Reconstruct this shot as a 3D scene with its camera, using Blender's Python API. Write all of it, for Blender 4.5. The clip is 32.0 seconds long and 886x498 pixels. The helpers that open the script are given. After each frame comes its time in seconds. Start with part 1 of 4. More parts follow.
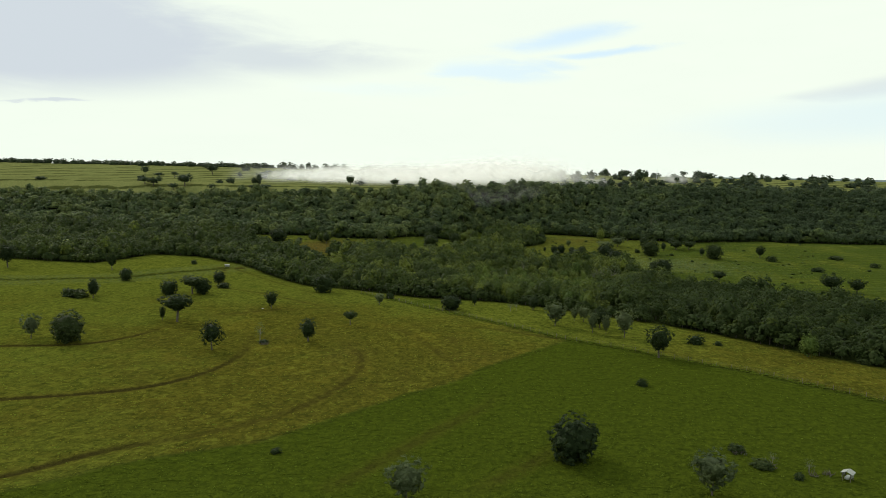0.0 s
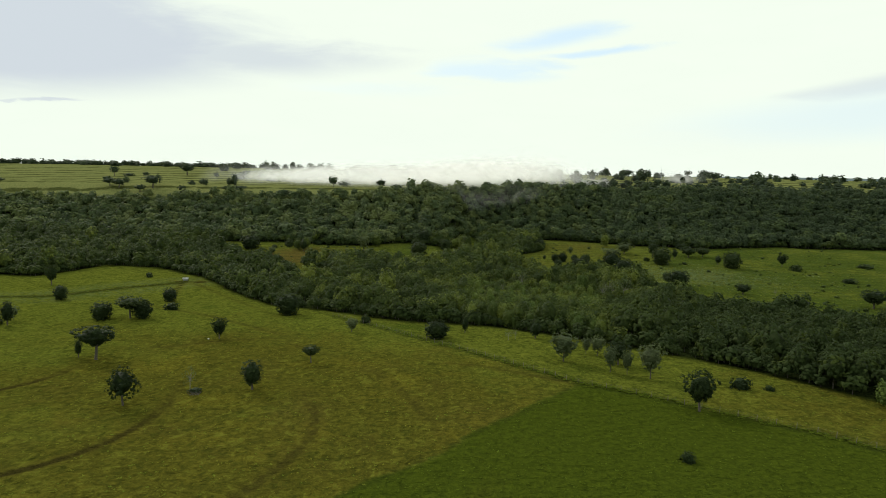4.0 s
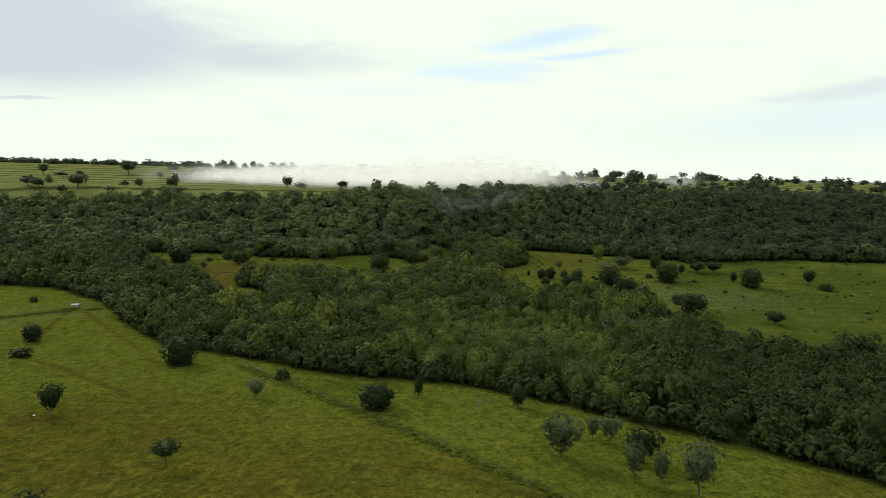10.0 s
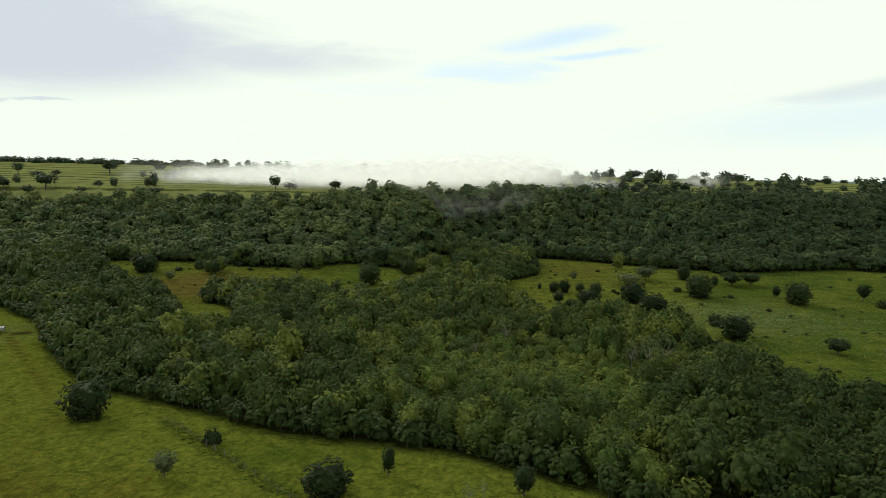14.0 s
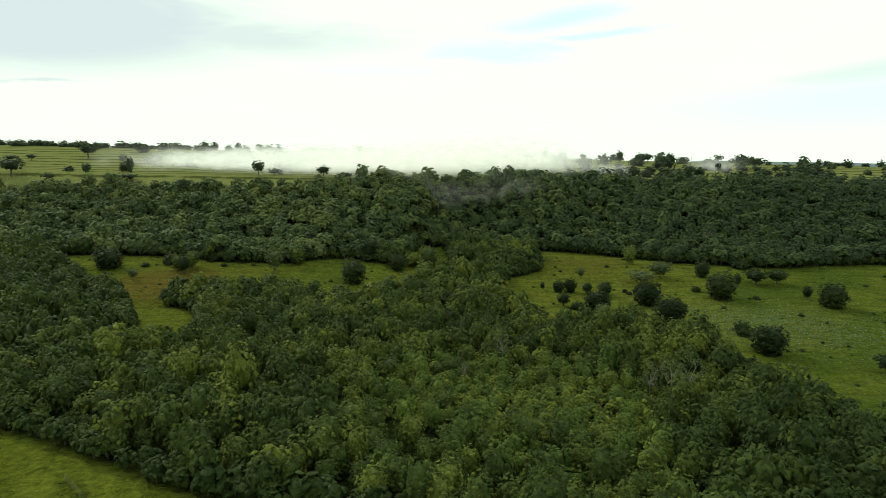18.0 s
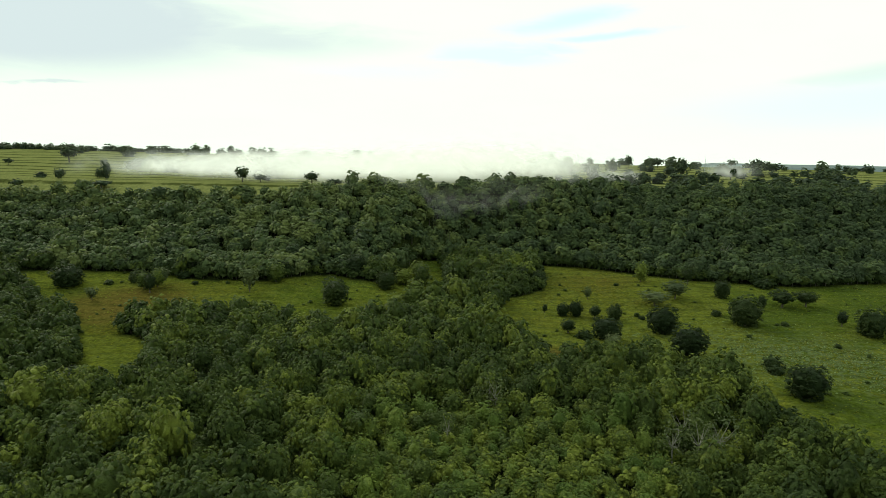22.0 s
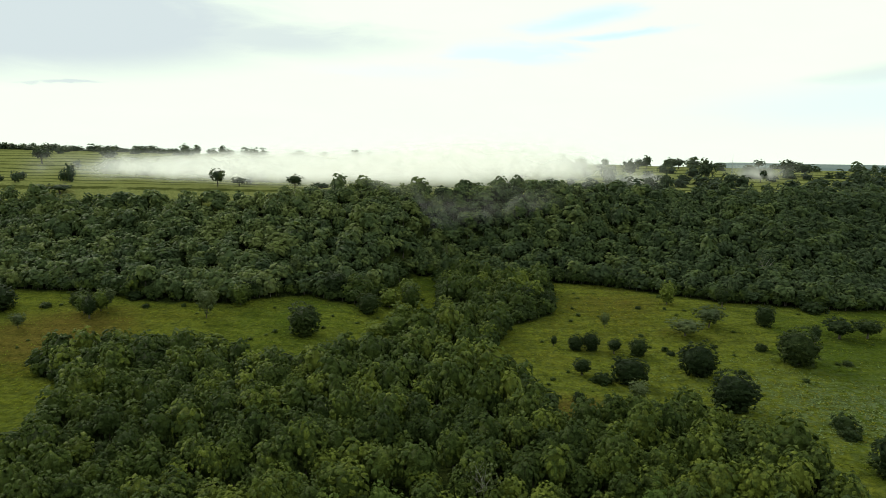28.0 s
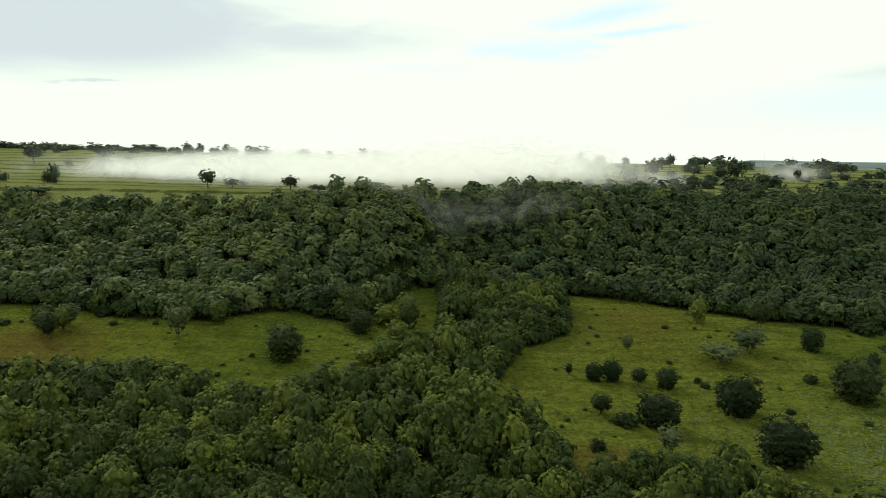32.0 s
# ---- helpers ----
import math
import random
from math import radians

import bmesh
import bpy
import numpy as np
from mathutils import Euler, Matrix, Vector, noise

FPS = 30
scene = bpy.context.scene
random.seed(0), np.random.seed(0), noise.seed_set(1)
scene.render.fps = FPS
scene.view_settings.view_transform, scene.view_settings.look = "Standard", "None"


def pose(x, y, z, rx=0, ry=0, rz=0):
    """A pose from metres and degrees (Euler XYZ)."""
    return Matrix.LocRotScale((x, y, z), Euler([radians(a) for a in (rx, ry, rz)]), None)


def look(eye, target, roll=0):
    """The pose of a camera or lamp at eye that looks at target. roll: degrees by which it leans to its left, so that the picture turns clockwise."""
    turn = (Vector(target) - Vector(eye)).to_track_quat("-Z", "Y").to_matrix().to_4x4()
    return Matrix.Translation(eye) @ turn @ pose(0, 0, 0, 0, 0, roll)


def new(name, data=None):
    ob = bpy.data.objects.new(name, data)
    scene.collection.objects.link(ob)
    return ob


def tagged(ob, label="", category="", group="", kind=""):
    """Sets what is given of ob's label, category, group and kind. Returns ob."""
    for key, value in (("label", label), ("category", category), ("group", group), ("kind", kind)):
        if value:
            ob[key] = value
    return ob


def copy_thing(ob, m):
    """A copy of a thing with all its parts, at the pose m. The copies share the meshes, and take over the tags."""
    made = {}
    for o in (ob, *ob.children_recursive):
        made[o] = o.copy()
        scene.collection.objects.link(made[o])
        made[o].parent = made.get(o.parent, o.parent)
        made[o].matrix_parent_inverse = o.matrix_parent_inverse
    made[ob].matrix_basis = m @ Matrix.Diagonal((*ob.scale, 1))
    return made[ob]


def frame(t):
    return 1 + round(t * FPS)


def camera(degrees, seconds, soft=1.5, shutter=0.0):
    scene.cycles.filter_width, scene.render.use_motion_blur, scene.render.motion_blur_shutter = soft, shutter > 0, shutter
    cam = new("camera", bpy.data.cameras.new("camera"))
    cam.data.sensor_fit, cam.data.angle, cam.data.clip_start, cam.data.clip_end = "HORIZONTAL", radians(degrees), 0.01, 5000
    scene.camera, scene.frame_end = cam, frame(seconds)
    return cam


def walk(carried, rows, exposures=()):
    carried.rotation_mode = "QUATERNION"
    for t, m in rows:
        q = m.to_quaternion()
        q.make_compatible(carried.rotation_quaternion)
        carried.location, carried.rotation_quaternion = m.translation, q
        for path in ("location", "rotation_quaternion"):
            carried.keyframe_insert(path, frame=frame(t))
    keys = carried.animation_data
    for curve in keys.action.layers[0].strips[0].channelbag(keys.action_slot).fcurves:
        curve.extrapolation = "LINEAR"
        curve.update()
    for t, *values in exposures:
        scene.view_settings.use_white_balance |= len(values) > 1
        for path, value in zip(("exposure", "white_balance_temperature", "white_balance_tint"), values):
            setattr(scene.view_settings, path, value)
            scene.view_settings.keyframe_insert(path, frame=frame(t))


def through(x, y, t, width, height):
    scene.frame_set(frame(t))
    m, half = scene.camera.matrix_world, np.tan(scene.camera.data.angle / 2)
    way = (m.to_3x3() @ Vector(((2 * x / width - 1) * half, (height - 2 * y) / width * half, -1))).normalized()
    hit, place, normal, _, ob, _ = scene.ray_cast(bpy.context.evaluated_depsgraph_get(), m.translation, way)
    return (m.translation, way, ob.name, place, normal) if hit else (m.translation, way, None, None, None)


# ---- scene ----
cam = camera(66.0, 32.0, soft=0.8)
PATH = [
    (0, 3.66, -10.88, 49.92, 84.082, -1.293, 9.261),
    (0.5, 3.13, -5.43, 50.06, 84.120, -1.262, 8.640),
    (1, 2.59, 0.01, 50.21, 84.146, -1.228, 8.215),
    (1.5, 2.04, 5.45, 50.36, 84.145, -1.193, 8.229),
    (2, 1.51, 10.91, 50.50, 84.113, -1.162, 8.343),
    (2.5, 1.02, 16.39, 50.63, 84.079, -1.141, 8.459),
    (3, 0.59, 21.92, 50.74, 84.064, -1.134, 8.573),
    (3.5, 0.20, 27.52, 50.83, 84.061, -1.145, 8.727),
    (5.5, -0.97, 50.21, 51.06, 84.010, -1.280, 8.834),
    (5.6, -1.01, 51.34, 51.06, 84.015, -1.286, 8.123),
    (5.7, -1.05, 52.47, 51.07, 84.019, -1.293, 7.364),
    (5.8, -1.09, 53.59, 51.08, 84.024, -1.299, 6.612),
    (6, -1.15, 55.83, 51.09, 84.034, -1.310, 6.550),
    (6.5, -1.27, 61.40, 51.10, 84.032, -1.334, 6.429),
    (7, -1.33, 66.92, 51.10, 84.070, -1.358, 6.575),
    (8, -1.33, 77.92, 51.08, 84.093, -1.400, 6.909),
    (9, -1.34, 89.03, 51.02, 84.087, -1.433, 7.152),
    (10, -1.45, 100.58, 50.88, 84.190, -1.453, 7.395),
    (11, -1.58, 112.42, 50.66, 84.208, -1.462, 7.671),
    (12, -1.69, 123.98, 50.50, 84.228, -1.465, 7.941),
    (13, -1.74, 134.71, 50.52, 84.228, -1.467, 8.022),
    (13.5, -1.72, 139.64, 50.62, 84.210, -1.467, 8.151),
    (14, -1.69, 144.33, 50.78, 84.184, -1.464, 8.282),
    (14.5, -1.65, 148.80, 50.99, 84.152, -1.459, 8.340),
    (16.5, -1.33, 165.05, 52.18, 83.539, -1.431, 8.546),
    (17, -1.24, 168.84, 52.53, 83.058, -1.425, 8.576),
    (17.5, -1.14, 172.57, 52.88, 82.746, -1.420, 8.635),
    (18, -1.03, 176.28, 53.22, 82.623, -1.419, 8.717),
    (18.5, -0.94, 179.98, 53.56, 82.593, -1.422, 8.795),
    (19, -0.84, 183.71, 53.88, 82.621, -1.428, 8.866),
    (20, -0.63, 191.01, 54.55, 82.607, -1.455, 9.020),
    (21, -0.39, 198.04, 55.27, 82.666, -1.494, 9.161),
    (22, -0.17, 204.94, 55.94, 82.733, -1.532, 9.234),
    (23, -0.00, 211.88, 56.48, 82.786, -1.557, 9.326),
    (24, 0.08, 218.91, 56.81, 82.741, -1.566, 9.388),
    (25, 0.08, 225.93, 56.98, 82.718, -1.567, 9.370),
    (25.5, 0.07, 229.43, 57.03, 82.712, -1.564, 9.411),
    (27.5, 0.13, 243.31, 57.22, 82.651, -1.524, 9.503),
    (28, 0.20, 246.73, 57.31, 82.653, -1.507, 10.275),
    (28.5, 0.33, 250.11, 57.43, 82.637, -1.482, 11.334),
    (29, 0.49, 253.47, 57.55, 82.620, -1.451, 11.790),
    (29.5, 0.62, 256.82, 57.67, 82.603, -1.423, 11.727),
    (30, 0.69, 260.20, 57.80, 82.582, -1.408, 11.718),
    (30.5, 0.67, 263.61, 57.94, 82.541, -1.411, 11.739),
    (31, 0.57, 267.05, 58.09, 82.504, -1.426, 11.737),
    (31.5, 0.46, 270.48, 58.23, 82.467, -1.445, 11.755),
    (32, 0.35, 273.92, 58.38, 82.429, -1.462, 11.757),
]
walk(cam, [(t, pose(x, y, z, rx, ry, rz)) for t, x, y, z, rx, ry, rz in PATH], [(0, -0.02, 6400, 11), (14.3, 0.0, 6400, 11), (17.3, 0.18, 6480, 0), (25, 0.16, 6480, 0), (28, 0.11, 6480, 4), (32, 0.09, 6480, 6)])

# ---- light: a bright, mostly clouded morning sky and a veiled sun ahead to the left ----
SUN_AZ, SUN_EL = -52.0, 34.0


class Nodes:
    """A short hand for node trees."""

    def __init__(self, tree):
        self.t = tree
        tree.nodes.clear()

    def add(self, kind, **values):
        n = self.t.nodes.new(kind)
        for k, v in values.items():
            if k.startswith("in_"):
                key = k[3:]
                self.plug(n.inputs[int(key) if key.isdigit() else key], v)
            elif k == "operation":
                n.operation = v
            elif k == "blend_type":
                n.blend_type = v
            elif k == "data_type":
                n.data_type = v
            elif k == "attribute_name":
                n.attribute_name = v
            elif k == "label":
                n.label = v
        return n

    def plug(self, socket, v):
        if isinstance(v, bpy.types.NodeSocket):
            self.t.links.new(v, socket)
        else:
            socket.default_value = v

    def math(self, op, a, b=0.0, c=0.0):
        return self.add("ShaderNodeMath", operation=op, in_0=a, in_1=b, in_2=c).outputs[0]

    def mix(self, f, a, b):
        n = self.add("ShaderNodeMix")
        n.data_type = "RGBA"
        n.clamp_factor = True
        self.plug(n.inputs[0], f)
        self.plug(n.inputs[6], a)
        self.plug(n.inputs[7], b)
        return n.outputs[2]

    def noise(self, vec, scale, detail=3.0, rough=0.55, distort=0.0):
        n = self.add("ShaderNodeTexNoise")
        if vec is not None:
            self.plug(n.inputs["Vector"], vec)
        n.inputs["Scale"].default_value = scale
        n.inputs["Detail"].default_value = detail
        n.inputs["Roughness"].default_value = rough
        n.inputs["Distortion"].default_value = distort
        return n.outputs["Fac"]

    def step(self, v, a, b, lo=0.0, hi=1.0):
        n = self.add("ShaderNodeMapRange")
        n.interpolation_type = "SMOOTHSTEP"
        for k, val in enumerate((v, a, b, lo, hi)):
            self.plug(n.inputs[k], val)
        return n.outputs[0]


def make_world():
    world = bpy.data.worlds.new("sky")
    scene.world = world
    world.use_nodes = True
    n = Nodes(world.node_tree)
    way = n.add("ShaderNodeTexCoord").outputs["Generated"]
    sep = n.add("ShaderNodeSeparateXYZ", in_0=way)
    x, y, z = sep.outputs
    az = n.math("MULTIPLY", n.math("ARCTAN2", x, y), 57.2958)
    el = n.math("MULTIPLY", n.math("ARCSINE", z), 57.2958)
    flat = n.add("ShaderNodeCombineXYZ", in_0=n.math("MULTIPLY", az, 0.06), in_1=n.math("MULTIPLY", el, 0.28)).outputs[0]
    wisp = n.noise(flat, 1.6, 6, 0.6, 0.4)
    broad = n.noise(flat, 0.5, 3, 0.5)
    push = n.math("MULTIPLY", n.math("SUBTRACT", wisp, 0.5), 9.0)
    az2 = n.math("ADD", az, n.math("MULTIPLY", push, 1.6))
    el2 = n.math("ADD", el, n.math("MULTIPLY", push, 0.28))

    def patch(a0, e0, wa, we, lean=0.0, soft=0.5):
        """A soft oval patch of sky, in degrees of heading and height; lean: its rise along the heading."""
        da = n.math("SUBTRACT", az2, a0)
        de = n.math("SUBTRACT", n.math("SUBTRACT", el2, e0), n.math("MULTIPLY", da, lean))
        r = n.math("SQRT", n.math("ADD", n.math("POWER", n.math("DIVIDE", da, wa), 2.0), n.math("POWER", n.math("DIVIDE", de, we), 2.0)))
        return n.step(r, 1.0 + soft, 1.0 - soft)

    sky = n.add("ShaderNodeTexSky")
    sky.sky_type = "NISHITA"
    sky.sun_disc = False
    sky.sun_elevation = radians(SUN_EL)
    sky.sun_rotation = radians(SUN_AZ)
    sky.air_density, sky.dust_density, sky.ozone_density = 1.0, 1.5, 1.0
    clear = n.add("ShaderNodeMix")
    clear.data_type, clear.blend_type = "RGBA", "MULTIPLY"
    clear.inputs[0].default_value = 1.0
    n.plug(clear.inputs[6], sky.outputs[0])
    clear.inputs[7].default_value = (0.12, 0.12, 0.12, 1)
    cloud = n.mix(n.step(wisp, 0.35, 0.7), (0.925, 1.01, 0.87, 1), (0.94, 1.03, 0.88, 1))
    grey = n.math("MAXIMUM", patch(-45, 9.7, 20, 4.2, 0.0, 0.3), n.math("MULTIPLY", patch(-25, 9.1, 9, 1.2, 0.02, 0.7), 0.8))
    streak = n.math("MAXIMUM", patch(-38.5, 5.0, 1.6, 0.12, 0.02, 0.6), n.math("MULTIPLY", patch(23, 7.0, 4, 0.5, 0.08, 0.7), 0.7))
    grey = n.math("MAXIMUM", grey, n.math("MULTIPLY", streak, 0.8))
    blue = n.math("MAXIMUM", patch(0.2, 11.3, 4.2, 0.6, 0.14, 0.8), patch(3.2, 10.1, 3.4, 0.25, 0.07, 0.8))
    blue = n.math("MAXIMUM", blue, n.math("MULTIPLY", patch(-4.5, 8.8, 4.6, 0.8, -0.02, 0.6), 0.75))
    faint = n.math("MAXIMUM", n.math("MULTIPLY", patch(24, 5.2, 12, 1.5, 0.08, 0.8), 0.7), n.math("MULTIPLY", patch(-14, 7.2, 5, 0.5, 0.0, 0.8), 0.3))
    blue = n.math("MAXIMUM", blue, n.math("MULTIPLY", faint, 0.75))
    # the sky that the camera never faces: broken high cloud of the same kind
    away = n.math("MULTIPLY", n.step(broad, 0.52, 0.7), n.math("MAXIMUM", n.step(el, 16.0, 30.0), n.step(y, 0.4, 0.0)))
    col = n.mix(grey, cloud, (0.66, 0.725, 0.76, 1))
    col = n.mix(n.math("MULTIPLY", away, 0.6), col, (0.70, 0.78, 0.86, 1))
    blue_tone = n.mix(0.82, clear.outputs[2], (0.78, 0.97, 1.04, 1))
    col = n.mix(blue, col, blue_tone)
    bg = n.add("ShaderNodeBackground", in_Color=col)
    bg.inputs["Strength"].default_value = 1.0
    n.t.links.new(bg.outputs[0], n.add("ShaderNodeOutputWorld").inputs[0])


make_world()
sun = new("sun", bpy.data.lights.new("sun", "SUN"))
sun.data.energy, sun.data.angle, sun.data.color = 2.0, radians(12), (1.0, 0.93, 0.80)
sun.matrix_world = look((0, 0, 0), (-math.sin(radians(SUN_AZ)) * math.cos(radians(SUN_EL)), -math.cos(radians(SUN_AZ)) * math.cos(radians(SUN_EL)), -math.sin(radians(SUN_EL))))


# ---- materials ----
def material(name):
    m = bpy.data.materials.new(name)
    m.use_nodes = True
    return m, Nodes(m.node_tree)


def rgb(r, g, b):
    return (r, g, b, 1.0)


def finish(n, shader):
    n.t.links.new(shader, n.add("ShaderNodeOutputMaterial").inputs[0])


def leaf_material(name, dark, mid, light, joined=False, through=0.16, spread=1.0):
    """Foliage. Each tree has its own green, each spray of leaves its own shade, and a little light passes through."""
    m, n = material(name)
    if joined:
        tree = n.add("ShaderNodeAttribute", attribute_name="tint").outputs["Fac"]
    else:
        tree = n.add("ShaderNodeObjectInfo").outputs["Random"]
    island = n.add("ShaderNodeNewGeometry").outputs["Random Per Island"]
    place = n.add("ShaderNodeNewGeometry").outputs["Position"]
    grain = n.noise(place, 1.1, 2, 0.6)
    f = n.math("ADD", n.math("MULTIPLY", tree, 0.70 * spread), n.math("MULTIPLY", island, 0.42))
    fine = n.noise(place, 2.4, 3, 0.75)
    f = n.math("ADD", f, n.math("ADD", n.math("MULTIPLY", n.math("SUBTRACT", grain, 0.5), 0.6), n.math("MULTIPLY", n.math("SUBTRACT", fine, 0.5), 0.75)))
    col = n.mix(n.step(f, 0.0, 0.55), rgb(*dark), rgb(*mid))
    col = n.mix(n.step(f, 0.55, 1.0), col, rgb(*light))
    # species stand in patches: yellower here, greyer there
    kinds = n.noise(place, 0.14, 2, 0.6)
    yellow, grey = [min(1.0, c * k) for c, k in zip(mid, (1.75, 1.55, 0.8))], [c * k for c, k in zip(mid, (1.1, 1.02, 1.3))]
    col = n.mix(n.math("MULTIPLY", n.step(kinds, 0.56, 0.68), 0.32), col, rgb(*yellow))
    col = n.mix(n.math("MULTIPLY", n.step(kinds, 0.44, 0.34), 0.3), col, rgb(*grey))
    bsdf = n.add("ShaderNodeBsdfPrincipled", in_0=col)
    bsdf.inputs["Roughness"].default_value = 0.62
    bsdf.inputs["Specular IOR Level"].default_value = 0.06
    thin = n.add("ShaderNodeBsdfTranslucent", in_0=n.mix(0.5, col, rgb(0.16, 0.22, 0.03)))
    bump = n.add("ShaderNodeBump", in_Height=n.noise(place, 2.6, 2, 0.7))
    bump.inputs["Strength"].default_value = 1.0
    bump.inputs["Distance"].default_value = 0.4
    n.plug(bsdf.inputs["Normal"], bump.outputs[0])
    both = n.add("ShaderNodeMixShader", in_0=through, in_1=bsdf.outputs[0], in_2=thin.outputs[0])
    finish(n, both.outputs[0])
    return m


def bark_material(name, a, b):
    m, n = material(name)
    place = n.add("ShaderNodeTexCoord").outputs["Object"]
    grain = n.noise(place, 6.0, 5, 0.65)
    patchy = n.noise(place, 0.9, 2, 0.5)
    col = n.mix(n.step(grain, 0.3, 0.7), rgb(*a), rgb(*b))
    col = n.mix(n.math("MULTIPLY", n.step(patchy, 0.5, 0.75), 0.5), col, rgb(0.16, 0.17, 0.13))
    bsdf = n.add("ShaderNodeBsdfPrincipled", in_0=col)
    bsdf.inputs["Roughness"].default_value = 0.9
    bump = n.add("ShaderNodeBump", in_Height=grain)
    bump.inputs["Strength"].default_value = 0.6
    bump.inputs["Distance"].default_value = 0.05
    n.plug(bsdf.inputs["Normal"], bump.outputs[0])
    finish(n, bsdf.outputs[0])
    return m


LEAF = {
    "forest": leaf_material("leaves_forest", (0.033, 0.050, 0.015), (0.061, 0.086, 0.020), (0.142, 0.170, 0.030)),
    "dark": leaf_material("leaves_dark", (0.013, 0.022, 0.009), (0.021, 0.034, 0.012), (0.040, 0.055, 0.017)),
    "pale": leaf_material("leaves_pale", (0.055, 0.074, 0.036), (0.082, 0.104, 0.050), (0.120, 0.144, 0.066), through=0.3),
    "light": leaf_material("leaves_light", (0.048, 0.078, 0.018), (0.082, 0.120, 0.026), (0.136, 0.172, 0.036)),
    "woods": leaf_material("leaves_woods", (0.030, 0.046, 0.014), (0.053, 0.075, 0.018), (0.132, 0.157, 0.027), joined=True),
    # far and scarp: the haze before them is put into paler, flatter greens
    "far": leaf_material("leaves_far_hazed", (0.028, 0.042, 0.026), (0.055, 0.076, 0.040), (0.100, 0.125, 0.055), joined=True),
    "scarp": leaf_material("leaves_scarp_hazed", (0.038, 0.056, 0.028), (0.064, 0.090, 0.036), (0.122, 0.146, 0.050), joined=True),
}
BARK = bark_material("bark_brown", (0.045, 0.037, 0.029), (0.10, 0.086, 0.066))
BARK_PALE = bark_material("bark_pale", (0.12, 0.11, 0.09), (0.22, 0.21, 0.18))


def ground_material():
    """Grass of several kinds, worn wheel tracks, mown rows and the litter under the woods."""
    m, n = material("ground")
    geo = n.add("ShaderNodeNewGeometry").outputs["Position"]

    def mask(name):
        return n.add("ShaderNodeAttribute", attribute_name=name).outputs["Fac"]

    squash = n.add("ShaderNodeVectorMath", operation="MULTIPLY", in_0=geo, in_1=(1.15, 0.85, 1.0)).outputs[0]
    big = n.noise(geo, 0.028, 4, 0.6)
    mid = n.noise(geo, 0.16, 4, 0.6)
    tuft = n.noise(squash, 0.85, 4, 0.65)
    blade = n.noise(squash, 3.2, 3, 0.7)
    lump = n.math("ADD", n.math("MULTIPLY", tuft, 0.65), n.math("MULTIPLY", blade, 0.35))
    green = n.mix(n.step(lump, 0.22, 0.78), rgb(0.038, 0.050, 0.008), rgb(0.152, 0.172, 0.022))
    green = n.mix(n.math("MULTIPLY", n.step(mid, 0.45, 0.7), 0.5), green, rgb(0.118, 0.134, 0.019))
    dry = n.mix(n.step(lump, 0.22, 0.78), rgb(0.036, 0.035, 0.006), rgb(0.126, 0.120, 0.016))
    dry = n.mix(n.math("MULTIPLY", n.step(mid, 0.5, 0.72), 0.5), dry, rgb(0.092, 0.086, 0.012))
    dry = n.mix(n.math("MULTIPLY", n.step(n.noise(squash, 0.05, 4, 0.6), 0.50, 0.68), 0.45), dry, rgb(0.078, 0.066, 0.013))
    dry = n.mix(n.math("MULTIPLY", n.step(n.noise(geo, 0.042, 4, 0.65), 0.5, 0.66), 0.55), dry, n.mix(n.step(lump, 0.3, 0.7), rgb(0.075, 0.066, 0.009), rgb(0.185, 0.165, 0.020)))
    lush = n.mix(n.step(lump, 0.18, 0.82), rgb(0.023, 0.034, 0.005), rgb(0.078, 0.102, 0.009))
    dry_f = n.math("ADD", mask("dry"), n.math("MULTIPLY", n.math("SUBTRACT", big, 0.5), 1.25))
    dry_f = n.math("ADD", dry_f, n.math("MULTIPLY", n.math("SUBTRACT", mid, 0.5), 0.5))
    clump = n.noise(squash, 0.40, 4, 0.65, 0.9)
    col = n.mix(n.step(dry_f, 0.2, 0.8), green, dry)
    # taller tussocks: lit tips and shaded sward between, put into the colour
    col = n.mix(n.math("MULTIPLY", n.step(clump, 0.50, 0.34), 0.55), col, rgb(0.032, 0.041, 0.007))
    col = n.mix(n.math("MULTIPLY", n.step(clump, 0.52, 0.70), 0.55), col, rgb(0.165, 0.174, 0.024))
    col = n.mix(n.step(dry_f, -0.05, -0.45), col, n.mix(n.step(lump, 0.26, 0.74), rgb(0.027, 0.041, 0.006), rgb(0.082, 0.112, 0.014)))
    lush_f = n.math("ADD", mask("lush"), n.math("MULTIPLY", n.math("SUBTRACT", mid, 0.5), 0.9))
    col = n.mix(n.step(lush_f, 0.25, 0.75), col, lush)
    pale_f = n.math("MULTIPLY", mask("pale"), n.step(n.noise(squash, 0.55, 4, 0.7), 0.42, 0.62))
    col = n.mix(n.math("MULTIPLY", pale_f, 0.8), col, rgb(0.105, 0.135, 0.062))
    # tableland grass, pale olive, with the mist's haze put into its colour
    meadow = n.mix(n.step(lump, 0.3, 0.7), rgb(0.125, 0.140, 0.048), rgb(0.225, 0.235, 0.086))
    col = n.mix(n.math("MULTIPLY", mask("table"), 0.95), col, meadow)
    rust_f = n.math("MULTIPLY", n.math("ADD", mask("rust"), n.math("MULTIPLY", n.math("SUBTRACT", mid, 0.5), 0.9)), mask("rust"))
    col = n.mix(n.math("MULTIPLY", n.step(rust_f, 0.05, 0.8), 0.75), col, n.mix(n.step(lump, 0.25, 0.75), rgb(0.052, 0.040, 0.011), rgb(0.150, 0.112, 0.030)))
    # rows left by mowing, along the contour
    sep = n.add("ShaderNodeSeparateXYZ", in_0=geo).outputs
